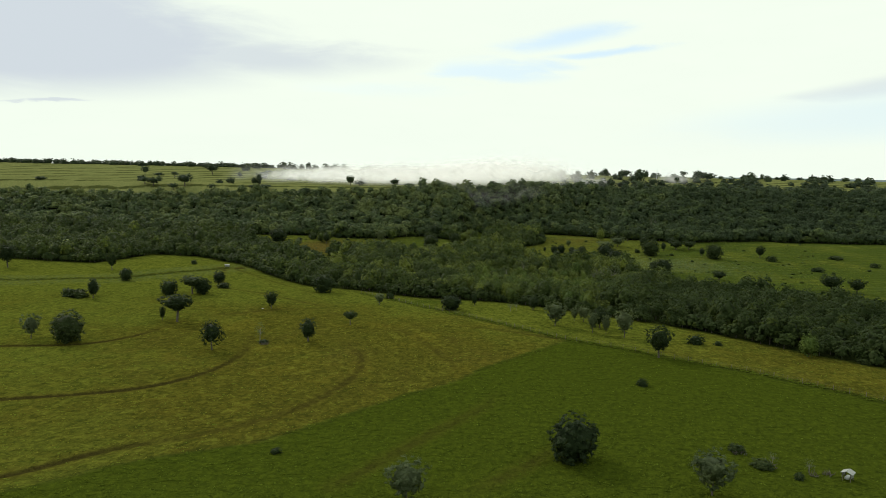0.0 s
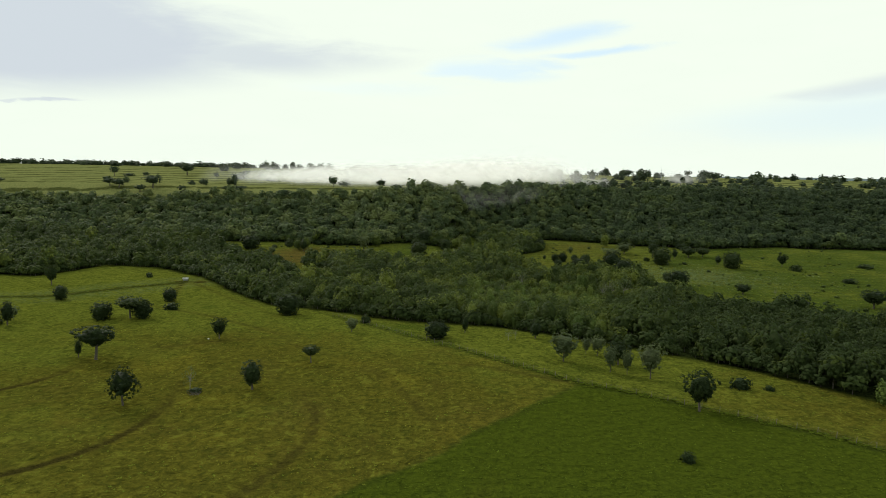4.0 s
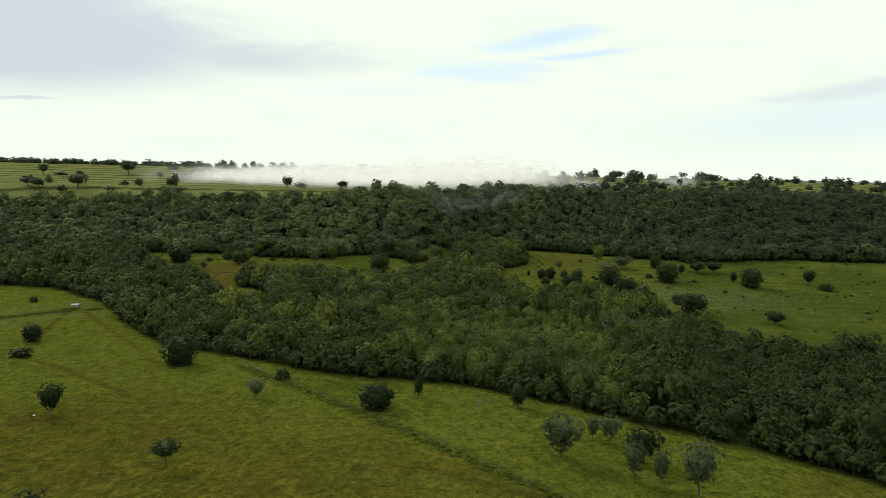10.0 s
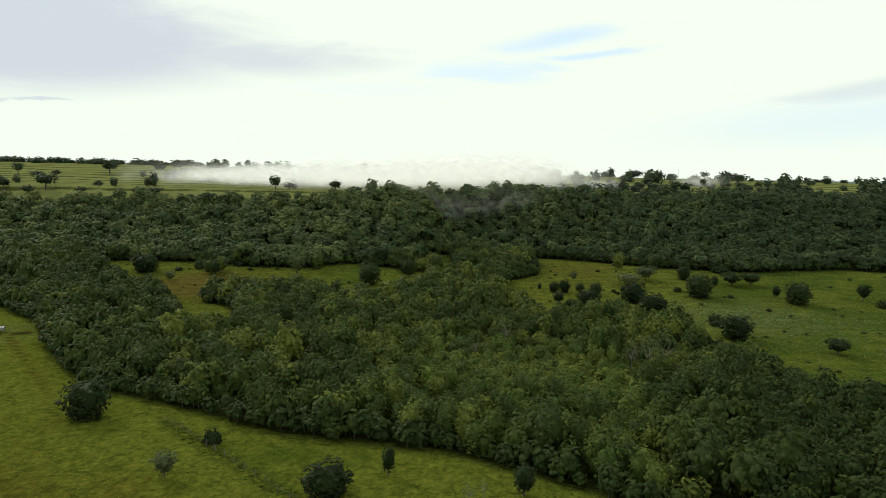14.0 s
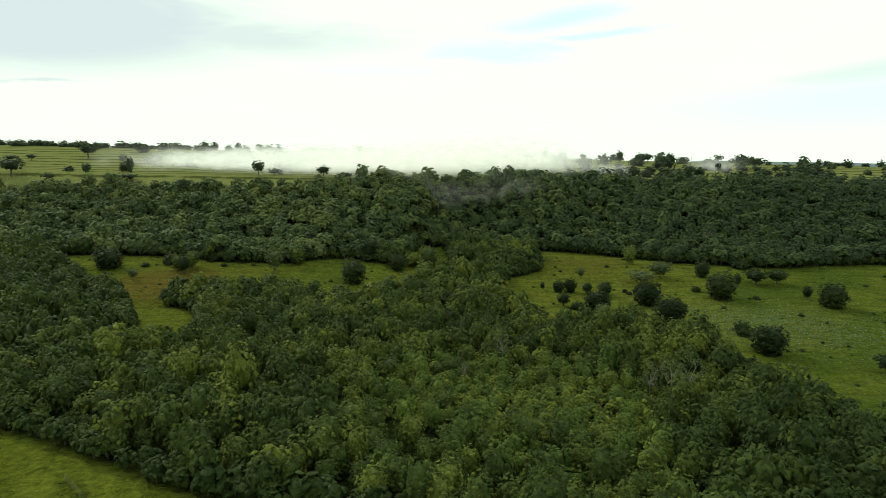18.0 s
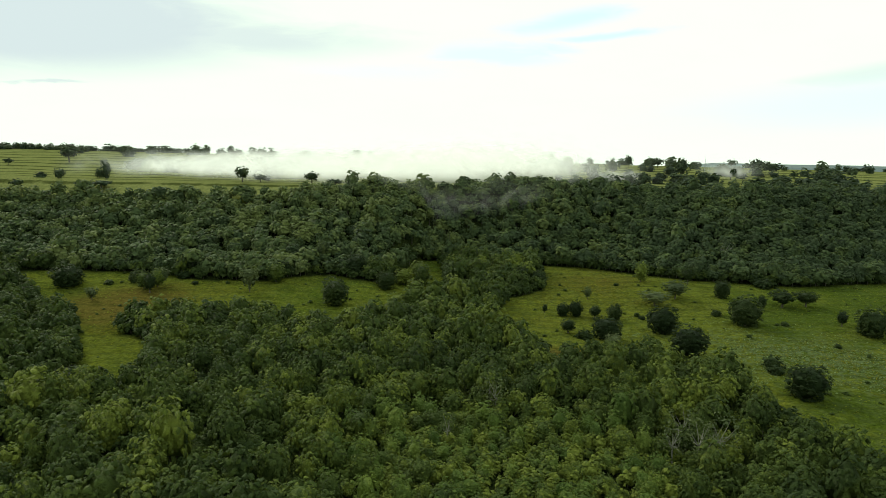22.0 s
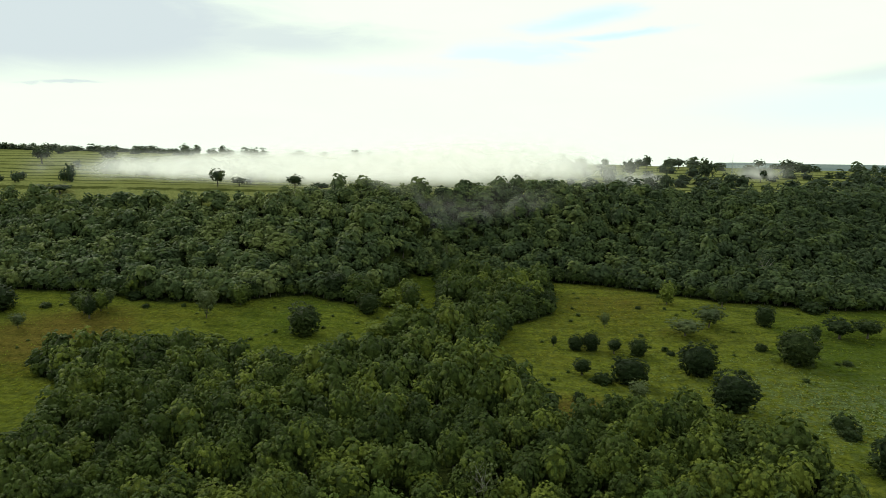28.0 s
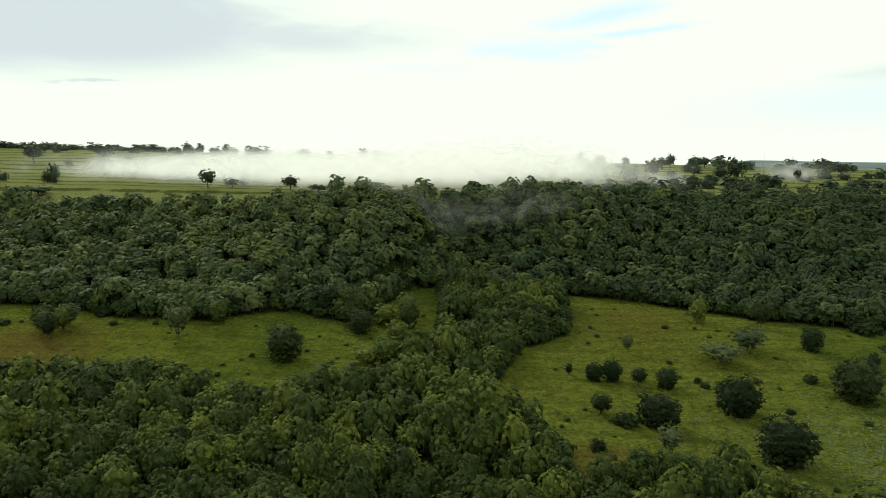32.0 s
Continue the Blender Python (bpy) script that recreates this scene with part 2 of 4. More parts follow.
    warp = n.math("MULTIPLY", n.noise(geo, 0.010, 2, 0.5), 22.0)
    along = n.math("ADD", n.math("ADD", sep[1], n.math("MULTIPLY", sep[0], -0.16)), warp)
    wave = n.math("SINE", n.math("MULTIPLY", along, n.math("MULTIPLY_ADD", mask("table"), -0.42, 0.74)))
    wave = n.math("ADD", wave, n.math("MULTIPLY", n.math("SUBTRACT", n.noise(geo, 0.09, 4, 0.65), 0.5), 2.6))
    row_f = n.math("MULTIPLY", n.step(wave, 0.35, 1.0), mask("rows"))
    col = n.mix(n.math("MULTIPLY", row_f, 0.8), col, rgb(0.034, 0.042, 0.010))
    # worn soil
    soil = n.mix(n.step(blade, 0.3, 0.7), rgb(0.021, 0.019, 0.005), rgb(0.050, 0.043, 0.011))
    off = n.math("ADD", mask("track"), n.math("ADD", n.math("MULTIPLY", n.math("SUBTRACT", tuft, 0.5), 1.3), n.math("MULTIPLY", n.math("SUBTRACT", mid, 0.5), 1.2)))
    verge = n.math("MULTIPLY", n.step(off, 3.4, 1.2), mask("wear"))
    col = n.mix(n.math("MULTIPLY", verge, 0.45), col, rgb(0.095, 0.078, 0.014))
    rut = n.math("MULTIPLY", n.step(off, 1.7, 0.4), n.step(n.math("ADD", mask("wear"), n.math("MULTIPLY", n.math("SUBTRACT", mid, 0.5), 0.8)), 0.05, 0.8))
    col = n.mix(rut, col, soil)
    weeds = n.math("MULTIPLY", mask("weeds"), n.step(n.noise(geo, 0.45, 4, 0.7), 0.34, 0.56))
    col = n.mix(weeds, col, rgb(0.024, 0.033, 0.007))
    litter = n.mix(n.step(tuft, 0.35, 0.65), rgb(0.018, 0.026, 0.008), rgb(0.038, 0.050, 0.014))
    col = n.mix(mask("wood"), col, litter)
    # distant hills: aerial haze put into the colour as a blue-grey
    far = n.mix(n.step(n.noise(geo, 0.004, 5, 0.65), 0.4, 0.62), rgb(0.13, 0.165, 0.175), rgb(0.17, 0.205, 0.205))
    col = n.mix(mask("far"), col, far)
    bsdf = n.add("ShaderNodeBsdfPrincipled", in_0=col)
    bsdf.inputs["Roughness"].default_value = 0.85
    bsdf.inputs["Specular IOR Level"].default_value = 0.0
    hump = n.noise(n.add("ShaderNodeVectorMath", operation="MULTIPLY", in_0=geo, in_1=(0.8, 1.25, 1.0)).outputs[0], 0.36, 3, 0.6, 0.6)
    bump = n.add("ShaderNodeBump", in_Height=n.math("ADD", n.math("MULTIPLY", lump, 0.45), hump))
    bump.inputs["Strength"].default_value = 1.0
    bump.inputs["Distance"].default_value = 2.6
    n.plug(bsdf.inputs["Normal"], bump.outputs[0])
    finish(n, bsdf.outputs[0])
    return m


def plain_material(name, a, b, rough=0.7, scale=4.0, metal=0.0):
    m, n = material(name)
    place = n.add("ShaderNodeTexCoord").outputs["Object"]
    f = n.noise(place, scale, 5, 0.65)
    bsdf = n.add("ShaderNodeBsdfPrincipled", in_0=n.mix(n.step(f, 0.3, 0.7), rgb(*a), rgb(*b)))
    bsdf.inputs["Roughness"].default_value = rough
    bsdf.inputs["Metallic"].default_value = metal
    finish(n, bsdf.outputs[0])
    return m


GROUND = ground_material()
POST_WOOD = plain_material("post_wood", (0.07, 0.06, 0.045), (0.16, 0.14, 0.11), 0.9)
WHITE_ROOF = plain_material("roof_sheet", (0.42, 0.44, 0.45), (0.62, 0.63, 0.62), 0.45, 2.0)
GREY_METAL = plain_material("grey_metal", (0.30, 0.31, 0.32), (0.45, 0.46, 0.46), 0.4, 3.0, 0.7)
WIRE = plain_material("fence_wire", (0.10, 0.095, 0.09), (0.18, 0.17, 0.16), 0.5, 2.0, 0.8)


# ---- the land ----
def smooth(a, b, v):
    s = np.clip((v - a) / (b - a), 0.0, 1.0)
    return s * s * (3 - 2 * s)


FOOT_X = (-900, -400, -183, -109, -95, -72, -62, -7, 20, 60, 103, 158, 250, 500, 1200)
FOOT_Y = (430, 462, 469, 470, 479, 486, 534, 538, 535, 517, 511, 538, 548, 590, 640)
BROW_X = (-900, -320, -175, -135, -60, 0, 100, 200, 400, 1200)
BROW_Y = (520, 546, 566, 570, 588, 604, 624, 646, 680, 740)


def height(x, y):
    """The land: flat meadow, a shallow wooded valley, rising glades, the scarp, the tableland and far hills."""
    x, y = np.asarray(x, float), np.asarray(y, float)
    foot, brow = np.interp(x, FOOT_X, FOOT_Y), np.interp(x, BROW_X, BROW_Y)
    z = -1.6 * smooth(250, 300, y) * (1 - smooth(350, 420, y))
    z = z + 8.0 * smooth(0.0, 1.0, (y - 395) / np.maximum(foot + 30 - 395, 1.0))
    z = z + 33.5 * smooth(0.0, 1.0, (y - foot) / (brow - foot)) ** 0.9
    z = z + 16.2 * smooth(0, 240, y - brow)
    z = z - 16 * smooth(300, 1200, y - brow)
    far = smooth(2200, 3900, np.hypot(x, y)) * smooth(1200, 2600, y) * smooth(0.10, 0.22, x / np.maximum(y, 1.0))
    z = z + far * (48 + 4 * np.sin(x / 520.0 + 1.0) + 4 * np.sin(x / 190.0))
    z = z + 0.35 * np.sin(x / 23.0 + 0.4 * np.sin(y / 31.0)) * np.sin(y / 19.0 + 0.7) + 0.15 * np.sin(x / 7.3 + y / 11.1)
    return z


# the near edge of the woods, the two glades among them, and the fences and tracks, in plan
EDGE_X = (-900, -250, -240, -210, -170, -138, -109, -90, -68, -50, -18, -7, 6, 30, 51, 64, 82, 97, 160, 320)
EDGE_Y = (330, 333, 372, 376, 352, 316, 292, 285, 277, 271, 268, 263, 256, 242, 231, 221, 203, 191, 140, 40)
GLADE_WEST = [(-226, 457), (-197, 463), (-175, 467), (-159, 463), (-140, 461), (-114, 464), (-103, 474), (-91, 482), (-78, 475), (-68, 476), (-66, 505), (-63, 532), (-54, 535), (-46, 505),
              (-42, 475), (-43, 455), (-47, 437), (-54, 424), (-66, 416), (-78, 414), (-92, 421), (-107, 424), (-125, 418), (-138, 409), (-135, 397), (-121, 392), (-109, 374), (-100, 350), (-111, 344),
              (-123, 345), (-124, 365), (-139, 384), (-159, 409), (-177, 416), (-205, 440)]
GLADE_EAST = [(-7, 537), (17, 535), (37, 524), (61, 514), (102, 511), (158, 537), (250, 545), (420, 570), (420, 240), (140, 292), (110, 312), (84, 315), (70, 326), (59, 348),
              (52, 372), (43, 392), (30, 402), (12, 398), (2, 393), (-1, 404), (-7, 418), (-20, 431), (-16, 470), (-2, 487)]
FENCE = [(-77, 272), (-25, 233), (9, 205), (26, 198), (57, 181), (82, 160), (150, 108)]
CROSS_LINE = [(9, 205), (-1, 185), (-14, 164), (-25, 145), (-40, 120), (-51, 104), (-69, 91), (-79, 78), (-110, 50)]
# each track: places in plan, and how worn it is there
TRACKS = [
    ([(-150, 102), (-130, 108), (-113, 115), (-100, 122), (-85, 132), (-79, 148), (-81, 168), (-88, 186), (-95, 202)], (0.8, 0.85, 0.85, 0.9, 0.8, 0.6, 0.45, 0.25, 0.0)),
    ([(-125, 62), (-100, 72), (-83, 82), (-75, 97), (-62, 105), (-51, 120), (-45, 140), (-44, 159), (-50, 174), (-58, 184), (-63, 192)], (0.9, 0.9, 0.85, 0.7, 0.3, 0.42, 0.5, 0.45, 0.35, 0.2, 0.0)),
    ([(-170, 152), (-150, 156), (-132, 160), (-124, 170), (-120, 182), (-121, 196)], (0.6, 0.7, 0.8, 0.75, 0.5, 0.1)),
    ([(-18, 160), (-24, 173), (-36, 193), (-48, 208), (-58, 216), (-72, 224), (-84, 234)], (0.25, 0.34, 0.32, 0.25, 0.2, 0.4, 0.1)),
    ([(-240, 254), (-205, 285), (-180, 322), (-171, 333)], (0.2, 0.4, 0.55, 0.7)),
    ([(-171, 333), (-160, 306), (-148, 284), (-140, 268)], (0.7, 0.55, 0.35, 0.1)),
    ([(-30, 90), (-24, 103), (-17, 120), (-10, 136), (-6, 150)], (0.3, 0.4, 0.4, 0.25, 0.0)),
    ([(-166, 333), (-145, 313), (-122, 293), (-108, 278), (-96, 264)], (0.6, 0.4, 0.3, 0.25, 0.1)),
    ([(-170, 283), (-152, 275), (-127, 262), (-94, 243), (-76, 234)], (0.1, 0.35, 0.35, 0.4, 0.2)),
    ([(-125, 209), (-115, 213), (-107, 217), (-101, 223), (-90, 229), (-76, 234)], (0.1, 0.3, 0.3, 0.3, 0.25, 0.2)),
    ([(-180, 338), (-170, 334), (-160, 337), (-167, 341)], (0.7, 0.9, 0.9, 0.6)),
    ([(-34, 214), (-20, 217), (-6, 211), (6, 206)], (0.05, 0.3, 0.4, 0.5)),
    ([(-8, 92), (-4, 98), (3, 109), (9, 122)], (0.1, 0.35, 0.35, 0.0)),
]


def inside(poly, x, y):
    x, y = np.asarray(x, float), np.asarray(y, float)
    hit = np.zeros(np.broadcast(x, y).shape, bool)
    for (ax, ay), (bx, by) in zip(poly, poly[1:] + poly[:1]):
        cross = (ay > y) != (by > y)
        hit ^= cross & (x < (bx - ax) * (y - ay) / ((by - ay) or 1e-9) + ax)
    return hit


def away_from(line, x, y, signed=False):
    """Distance to a line of points in plan; signed: below zero to its right."""
    best = np.full(np.broadcast(x, y).shape, 1e9)
    side = np.ones(best.shape)
    for (ax, ay), (bx, by) in zip(line, line[1:]):
        dx, dy = bx - ax, by - ay
        s = np.clip(((x - ax) * dx + (y - ay) * dy) / (dx * dx + dy * dy), 0, 1)
        d = np.hypot(x - ax - s * dx, y - ay - s * dy)
        side = np.where(d < best, np.sign(dx * (y - ay) - dy * (x - ax)), side)
        best = np.minimum(best, d)
    return best * side if signed else best


def rounded(line, times=2):
    """The same line with its corners cut."""
    for _ in range(times):
        out = [line[0]]
        for (ax, ay), (bx, by) in zip(line, line[1:]):
            out += [(0.75 * ax + 0.25 * bx, 0.75 * ay + 0.25 * by), (0.25 * ax + 0.75 * bx, 0.25 * ay + 0.75 * by)]
        line = out + [line[-1]]
    return line


def last_trees(x):
    """Where the scarp woods end, below the brow."""
    return np.interp(x, BROW_X, BROW_Y) - np.interp(x, (-400, -142, -118, -101, -60, -36, 0, 60, 400), (36, 32, 22, 12, 9, 2, 4, 9, 12))


def wooded(x, y):
    """Where the valley woods and the scarp woods stand."""
    return (y > np.interp(x, EDGE_X, EDGE_Y)) & (y < last_trees(x)) & ~inside(GLADE_WEST, x, y) & ~inside(GLADE_EAST, x, y)


def well_in(x, y, m=2.2):
    """Wooded, and not on the very rim of the woods."""
    return wooded(x, y) & wooded(x + m, y) & wooded(x - m, y) & wooded(x, y + m) & wooded(x, y - m)


def lay_ground():
    def steps(*runs):
        out = []
        for a, b, d in runs:
            out += list(np.arange(a, b, d))
        return out

    def spread(a, b, first):
        out, d = [], first
        while a < b:
            out.append(a)
            a, d = a + d, d * 1.22
        return out + [b]

    xs = [-v for v in spread(420, 4700, 14)][::-1] + steps((-416, -300, 4), (-300, -160, 2.5), (-160, 110, 1.6), (110, 300, 3)) + spread(300, 4700, 10)
    ys = [-v for v in spread(0, 4700, 14)][::-1] + steps((4, 70, 3), (70, 300, 1.5), (300, 560, 3), (560, 760, 4)) + spread(760, 4750, 10)
    xs, ys = np.array(sorted(set(xs))), np.array(sorted(set(ys)))
    gx, gy = np.meshgrid(xs, ys)
    x, y = gx.ravel(), gy.ravel()
    z = height(x, y)
    near = (x > -300) & (x < 200) & (y > 20) & (y < 400)
    track, wear = np.full(len(x), 9.0), np.zeros(len(x))
    for line, worn in TRACKS:
        for _ in range(2):
            worn = [worn[0]] + [v for a, b in zip(worn, worn[1:]) for v in (0.75 * a + 0.25 * b, 0.25 * a + 0.75 * b)] + [worn[-1]]
        line = rounded(line)
        for p, q, a, b in zip(line, line[1:], worn, worn[1:]):
            d = np.full(len(x), 99.0)
            d[near] = away_from([p, q], x[near], y[near])
            s = np.clip(((x - p[0]) * (q[0] - p[0]) + (y - p[1]) * (q[1] - p[1])) / ((q[0] - p[0]) ** 2 + (q[1] - p[1]) ** 2), 0, 1)
            mine = d < np.abs(track)
            wear = np.where(mine, a + (b - a) * s, wear)
            track = np.where(mine, d, track)
    z -= 0.22 * wear * np.clip(1.6 - track, 0, 1)
    wood = smooth(-3, 3, y - np.interp(x, EDGE_X, EDGE_Y)) * smooth(2, -4, y - last_trees(x))
    open_ = inside(GLADE_WEST, x, y) | inside(GLADE_EAST, x, y)
    wood = np.where(open_, 0.0, wood)
    fence_y = np.interp(x, [p[0] for p in FENCE], [p[1] for p in FENCE])
    cross_x = np.interp(y, [p[1] for p in CROSS_LINE[::-1]], [p[0] for p in CROSS_LINE[::-1]])
    near_side = y < fence_y
    lush = smooth(-3.5, 3.5, x - cross_x + 0.9 * np.sin(y / 9.0) + 0.6 * np.sin(y / 3.7 + 1)) * near_side
    strip = (~near_side) * (y < np.interp(x, EDGE_X, EDGE_Y)) * (x > -75)
    mound = np.exp(-(((x + 20) / 45) ** 2 + ((y - 170) / 42) ** 2)) + 0.8 * np.exp(-(((x + 62) / 34) ** 2 + ((y - 130) / 40) ** 2))
    mound = np.maximum(mound, 0.9 * np.exp(-(((x + 70) / 60) ** 2 + ((y - 185) / 40) ** 2)))
    dry = np.where(near_side & (lush < 0.5), 0.50 + 0.36 * np.clip(mound, 0, 1) - 0.22 * smooth(-90, -190, x) - 0.28 * smooth(215, 270, y) - 0.1 * smooth(120, 80, y), 0.0)
    dry = np.where(strip, -0.12 + 0.75 * smooth(12, 60, x), dry)
    west = inside(GLADE_WEST, x, y)
    east = inside(GLADE_EAST, x, y)
    dry = np.where(west, -0.22 + 1.0 * np.exp(-(((x + 140) / 28) ** 2 + ((y - 425) / 45) ** 2)), dry)
    dry = np.where(east, 0.32 - 0.68 * smooth(20, 80, x) + 0.35 * smooth(410, 360, y) * (x < 60) + 0.2 * smooth(450, 500, y) * (x < 70), dry)
    pale = np.where(east, np.exp(-(((x - 75 - (430 - y) * 0.25) / 32) ** 2 + ((y - 418) / 22) ** 2)) * 1.1 + 0.25, 0.18 * west)
    spot = lambda x0, y0, wx, wy: np.exp(-(((x - x0) / wx) ** 2 + ((y - y0) / wy) ** 2))
    rust = np.where(west, spot(-155, 425, 30, 34), 0) + np.where(east, spot(6, 404, 16, 14) + 0.6 * spot(20, 510, 45, 18) + 0.5 * spot(45, 470, 40, 18), 0)
    rust = rust + near_side * (lush < 0.5) * (0.5 * spot(-52, 168, 12, 26) + 0.5 * spot(-14, 176, 22, 18) + 0.4 * spot(-96, 160, 12, 34) + 0.35 * spot(-40, 222, 30, 12))
    brow = np.interp(x, BROW_X, BROW_Y)
    table = smooth(-2, 6, y - last_trees(x))
    dry = np.where(table > 0.5, 0.55, dry)
    pale = np.where(table > 0.5, 0.9, pale)
    rows = np.maximum(table * (y < 1200), 0.34 * east + 0.34 * west)
    fence_d = np.full(len(x), 99.0)
    fence_d[near] = np.minimum(away_from(FENCE, x[near], y[near]), away_from(CROSS_LINE, x[near], y[near]) + 1.3)
    weeds = 0.75 * np.clip(1.5 - fence_d / 1.8, 0, 1)
    bank = np.full(len(x), 99.0)
    bank[near] = away_from([(-260, 244), (-205, 283), (-172, 334)], x[near], y[near])
    weeds = np.maximum(weeds, 0.8 * np.clip(1.5 - bank / 4.0, 0, 1))
    pale = np.maximum(pale, 0.5 * np.clip(1.6 - np.abs(bank - 8) / 9.0, 0, 1) * near)
    # how much of the painted haze the ground takes, by distance
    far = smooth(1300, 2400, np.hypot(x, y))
    nx, ny = len(xs), len(ys)
    i = (np.arange(ny - 1)[:, None] * nx + np.arange(nx - 1)[None]).ravel()
    quads = np.stack([i, i + 1, i + nx + 1, i + nx], 1)
    me = mesh_of("ground", np.stack([x, y, z], 1), quads, None, smooth_faces=True)
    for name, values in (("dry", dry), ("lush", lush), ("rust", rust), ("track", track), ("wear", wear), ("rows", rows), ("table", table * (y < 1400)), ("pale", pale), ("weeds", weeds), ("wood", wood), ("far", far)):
        a = me.attributes.new(name, "FLOAT", "POINT")
        a.data.foreach_set("value", np.asarray(values, np.float32))
    me.materials.append(GROUND)
    tagged(new("ground", me), "rolling green pasture with worn wheel tracks, woods and a tableland behind", "ground", kind="structure")


def mesh_of(name, verts, quads, tris, normals=None, smooth_faces=False, slots=None):
    """A mesh from arrays of corners, four-cornered and three-cornered faces."""
    me = bpy.data.meshes.new(name)
    verts = np.asarray(verts, np.float32)
    quads = np.zeros((0, 4), np.int32) if quads is None or not len(quads) else np.asarray(quads, np.int32)
    tris = np.zeros((0, 3), np.int32) if tris is None or not len(tris) else np.asarray(tris, np.int32)
    me.vertices.add(len(verts))
    me.vertices.foreach_set("co", verts.ravel())
    loops = np.concatenate([quads.ravel(), tris.ravel()])
    me.loops.add(len(loops))
    me.loops.foreach_set("vertex_index", loops.astype(np.int32))
    count = len(quads) + len(tris)
    me.polygons.add(count)
    starts = np.concatenate([np.arange(len(quads)) * 4, len(quads) * 4 + np.arange(len(tris)) * 3]).astype(np.int32)
    me.polygons.foreach_set("loop_start", starts)
    if slots is not None:
        me.polygons.foreach_set("material_index", np.asarray(slots, np.int32))
    me.polygons.foreach_set("use_smooth", np.full(count, bool(smooth_faces or normals is not None)))
    me.update(calc_edges=True)
    if normals is not None:
        me.normals_split_custom_set_from_vertices(np.asarray(normals, np.float32))
    return me


lay_ground()


# ---- trees ----
def ico(level):
    """Corners and faces of a ball of triangles."""
    bm = bmesh.new()
    bmesh.ops.create_icosphere(bm, subdivisions=level, radius=1.0)
    v = np.array([p.co[:] for p in bm.verts])
    f = np.array([[p.index for p in face.verts] for face in bm.faces])
    bm.free()
    return v, f


BALLS = {k: ico(k) for k in (1, 2)}
ICO_V, ICO_F = BALLS[1]


def unit(v):
    return v / np.maximum(np.linalg.norm(v, axis=-1, keepdims=True), 1e-9)


class Foliage:
    """Arrays of a crown: sprays of leaves (four-cornered) over leafy cores (three-cornered)."""

    def __init__(self):
        self.v, self.n, self.q, self.t, self.count = [], [], [], [], 0

    def lobe(self, rng, centre, radius, outward, sprays, size, core=0.78, squash=0.85):
        if core:
            bumpy = ICO_V * (core * radius * rng.uniform(0.72, 1.2, (len(ICO_V), 1))) * (1, 1, squash)
            self.v.append(bumpy + centre)
            self.n.append(unit(ICO_V + 0.4 * outward + rng.normal(scale=0.35, size=ICO_V.shape)))
            self.t.append(ICO_F + self.count)
            self.count += len(ICO_V)
        d = unit(rng.normal(size=(sprays * 3, 3)))
        d = d[(d @ outward) > -0.35][:sprays]
        k = len(d)
        c = centre + d * radius * rng.uniform(0.72, 1.24, (k, 1)) * (1, 1, squash)
        face = unit(d + rng.normal(scale=0.55, size=(k, 3)))
        u = unit(np.cross(face, rng.normal(size=(k, 3))))
        w = np.cross(face, u)
        s = size * rng.uniform(0.6, 1.35, (k, 1))
        droop = -0.25 * s * d
        a, b = c + u * s, c + w * s * rng.uniform(0.6, 1.0, (k, 1)) + droop * 0.3
        e, g = c - u * s * rng.uniform(0.6, 1.0, (k, 1)) + droop, c - w * s * rng.uniform(0.6, 1.0, (k, 1)) + droop * 0.3
        self.v.append(np.stack([a, b, e, g], 1).reshape(-1, 3))
        nn = unit(d * 0.75 + outward * 0.35 + (0, 0, 0.12) + rng.normal(scale=0.30, size=(k, 3)))
        self.n.append(np.repeat(nn, 4, 0))
        self.q.append(self.count + np.arange(4 * k).reshape(-1, 4))
        self.count += 4 * k

    def dome(self, rng, low, high, half, puffs, sprays, size, three=False, fan=0.0, loose=0.0, cut=-0.6):
        """A full crown: ragged caps of leaves set on boughs round a shaded heart, with small sprays standing out.
        fan: how much it narrows towards its foot; loose: how far the caps stray from the dome."""
        tall = (high - low) / 2
        scale, lift = np.array([half, half, tall]), np.array([0, 0, low + tall])
        lobes = 8
        bough = unit(rng.normal(size=(lobes, 3)) + (0, 0, 0.5))
        strength = rng.uniform(0.2, 1.0, lobes)

        def place(d, r):
            v = d * r[:, None]
            v[:, :2] *= (1 - fan * np.clip(0.45 - v[:, 2], 0, 1.2) / 1.2)[:, None]
            return v * scale + lift

        def add(v, n, faces, threes):
            self.v.append(v)
            self.n.append(n)
            (self.t if threes else self.q).append(faces + self.count)
            self.count += len(v)

        if loose < 1:
            v, f = BALLS[1 if three else 2]
            f = f[(v[f][:, :, 2] > cut).any(1)]
            used = np.unique(f)
            f, v = np.searchsorted(used, f), v[used]
            add(place(v, rng.uniform(0.60, 0.80, len(v)) * (1 - 0.2 * loose)), unit(v + rng.normal(scale=0.3, size=v.shape)), f, True)
        k = np.arange(puffs)
        zz = 0.97 - (0.97 - cut) * (k + 0.3) / puffs
        a = k * 2.399963 + rng.uniform(-0.7, 0.7, puffs)
        d = np.stack([np.cos(a) * np.sqrt(1 - zz * zz), np.sin(a) * np.sqrt(1 - zz * zz), zz], 1)
        d = unit(d + rng.normal(scale=0.13, size=d.shape))
        angle = np.arccos(np.clip(d @ bough.T, -1, 1))
        r = 0.76 + 0.22 * (strength * np.exp(-((angle / 0.55) ** 2))).max(1) + rng.uniform(-0.10, 0.10, puffs) * (1 + loose)
        c = place(d, r)
        rp = 1.6 / math.sqrt(puffs) * rng.uniform(0.6, 1.3, puffs) * (1 - 0.15 * min(loose, 1))
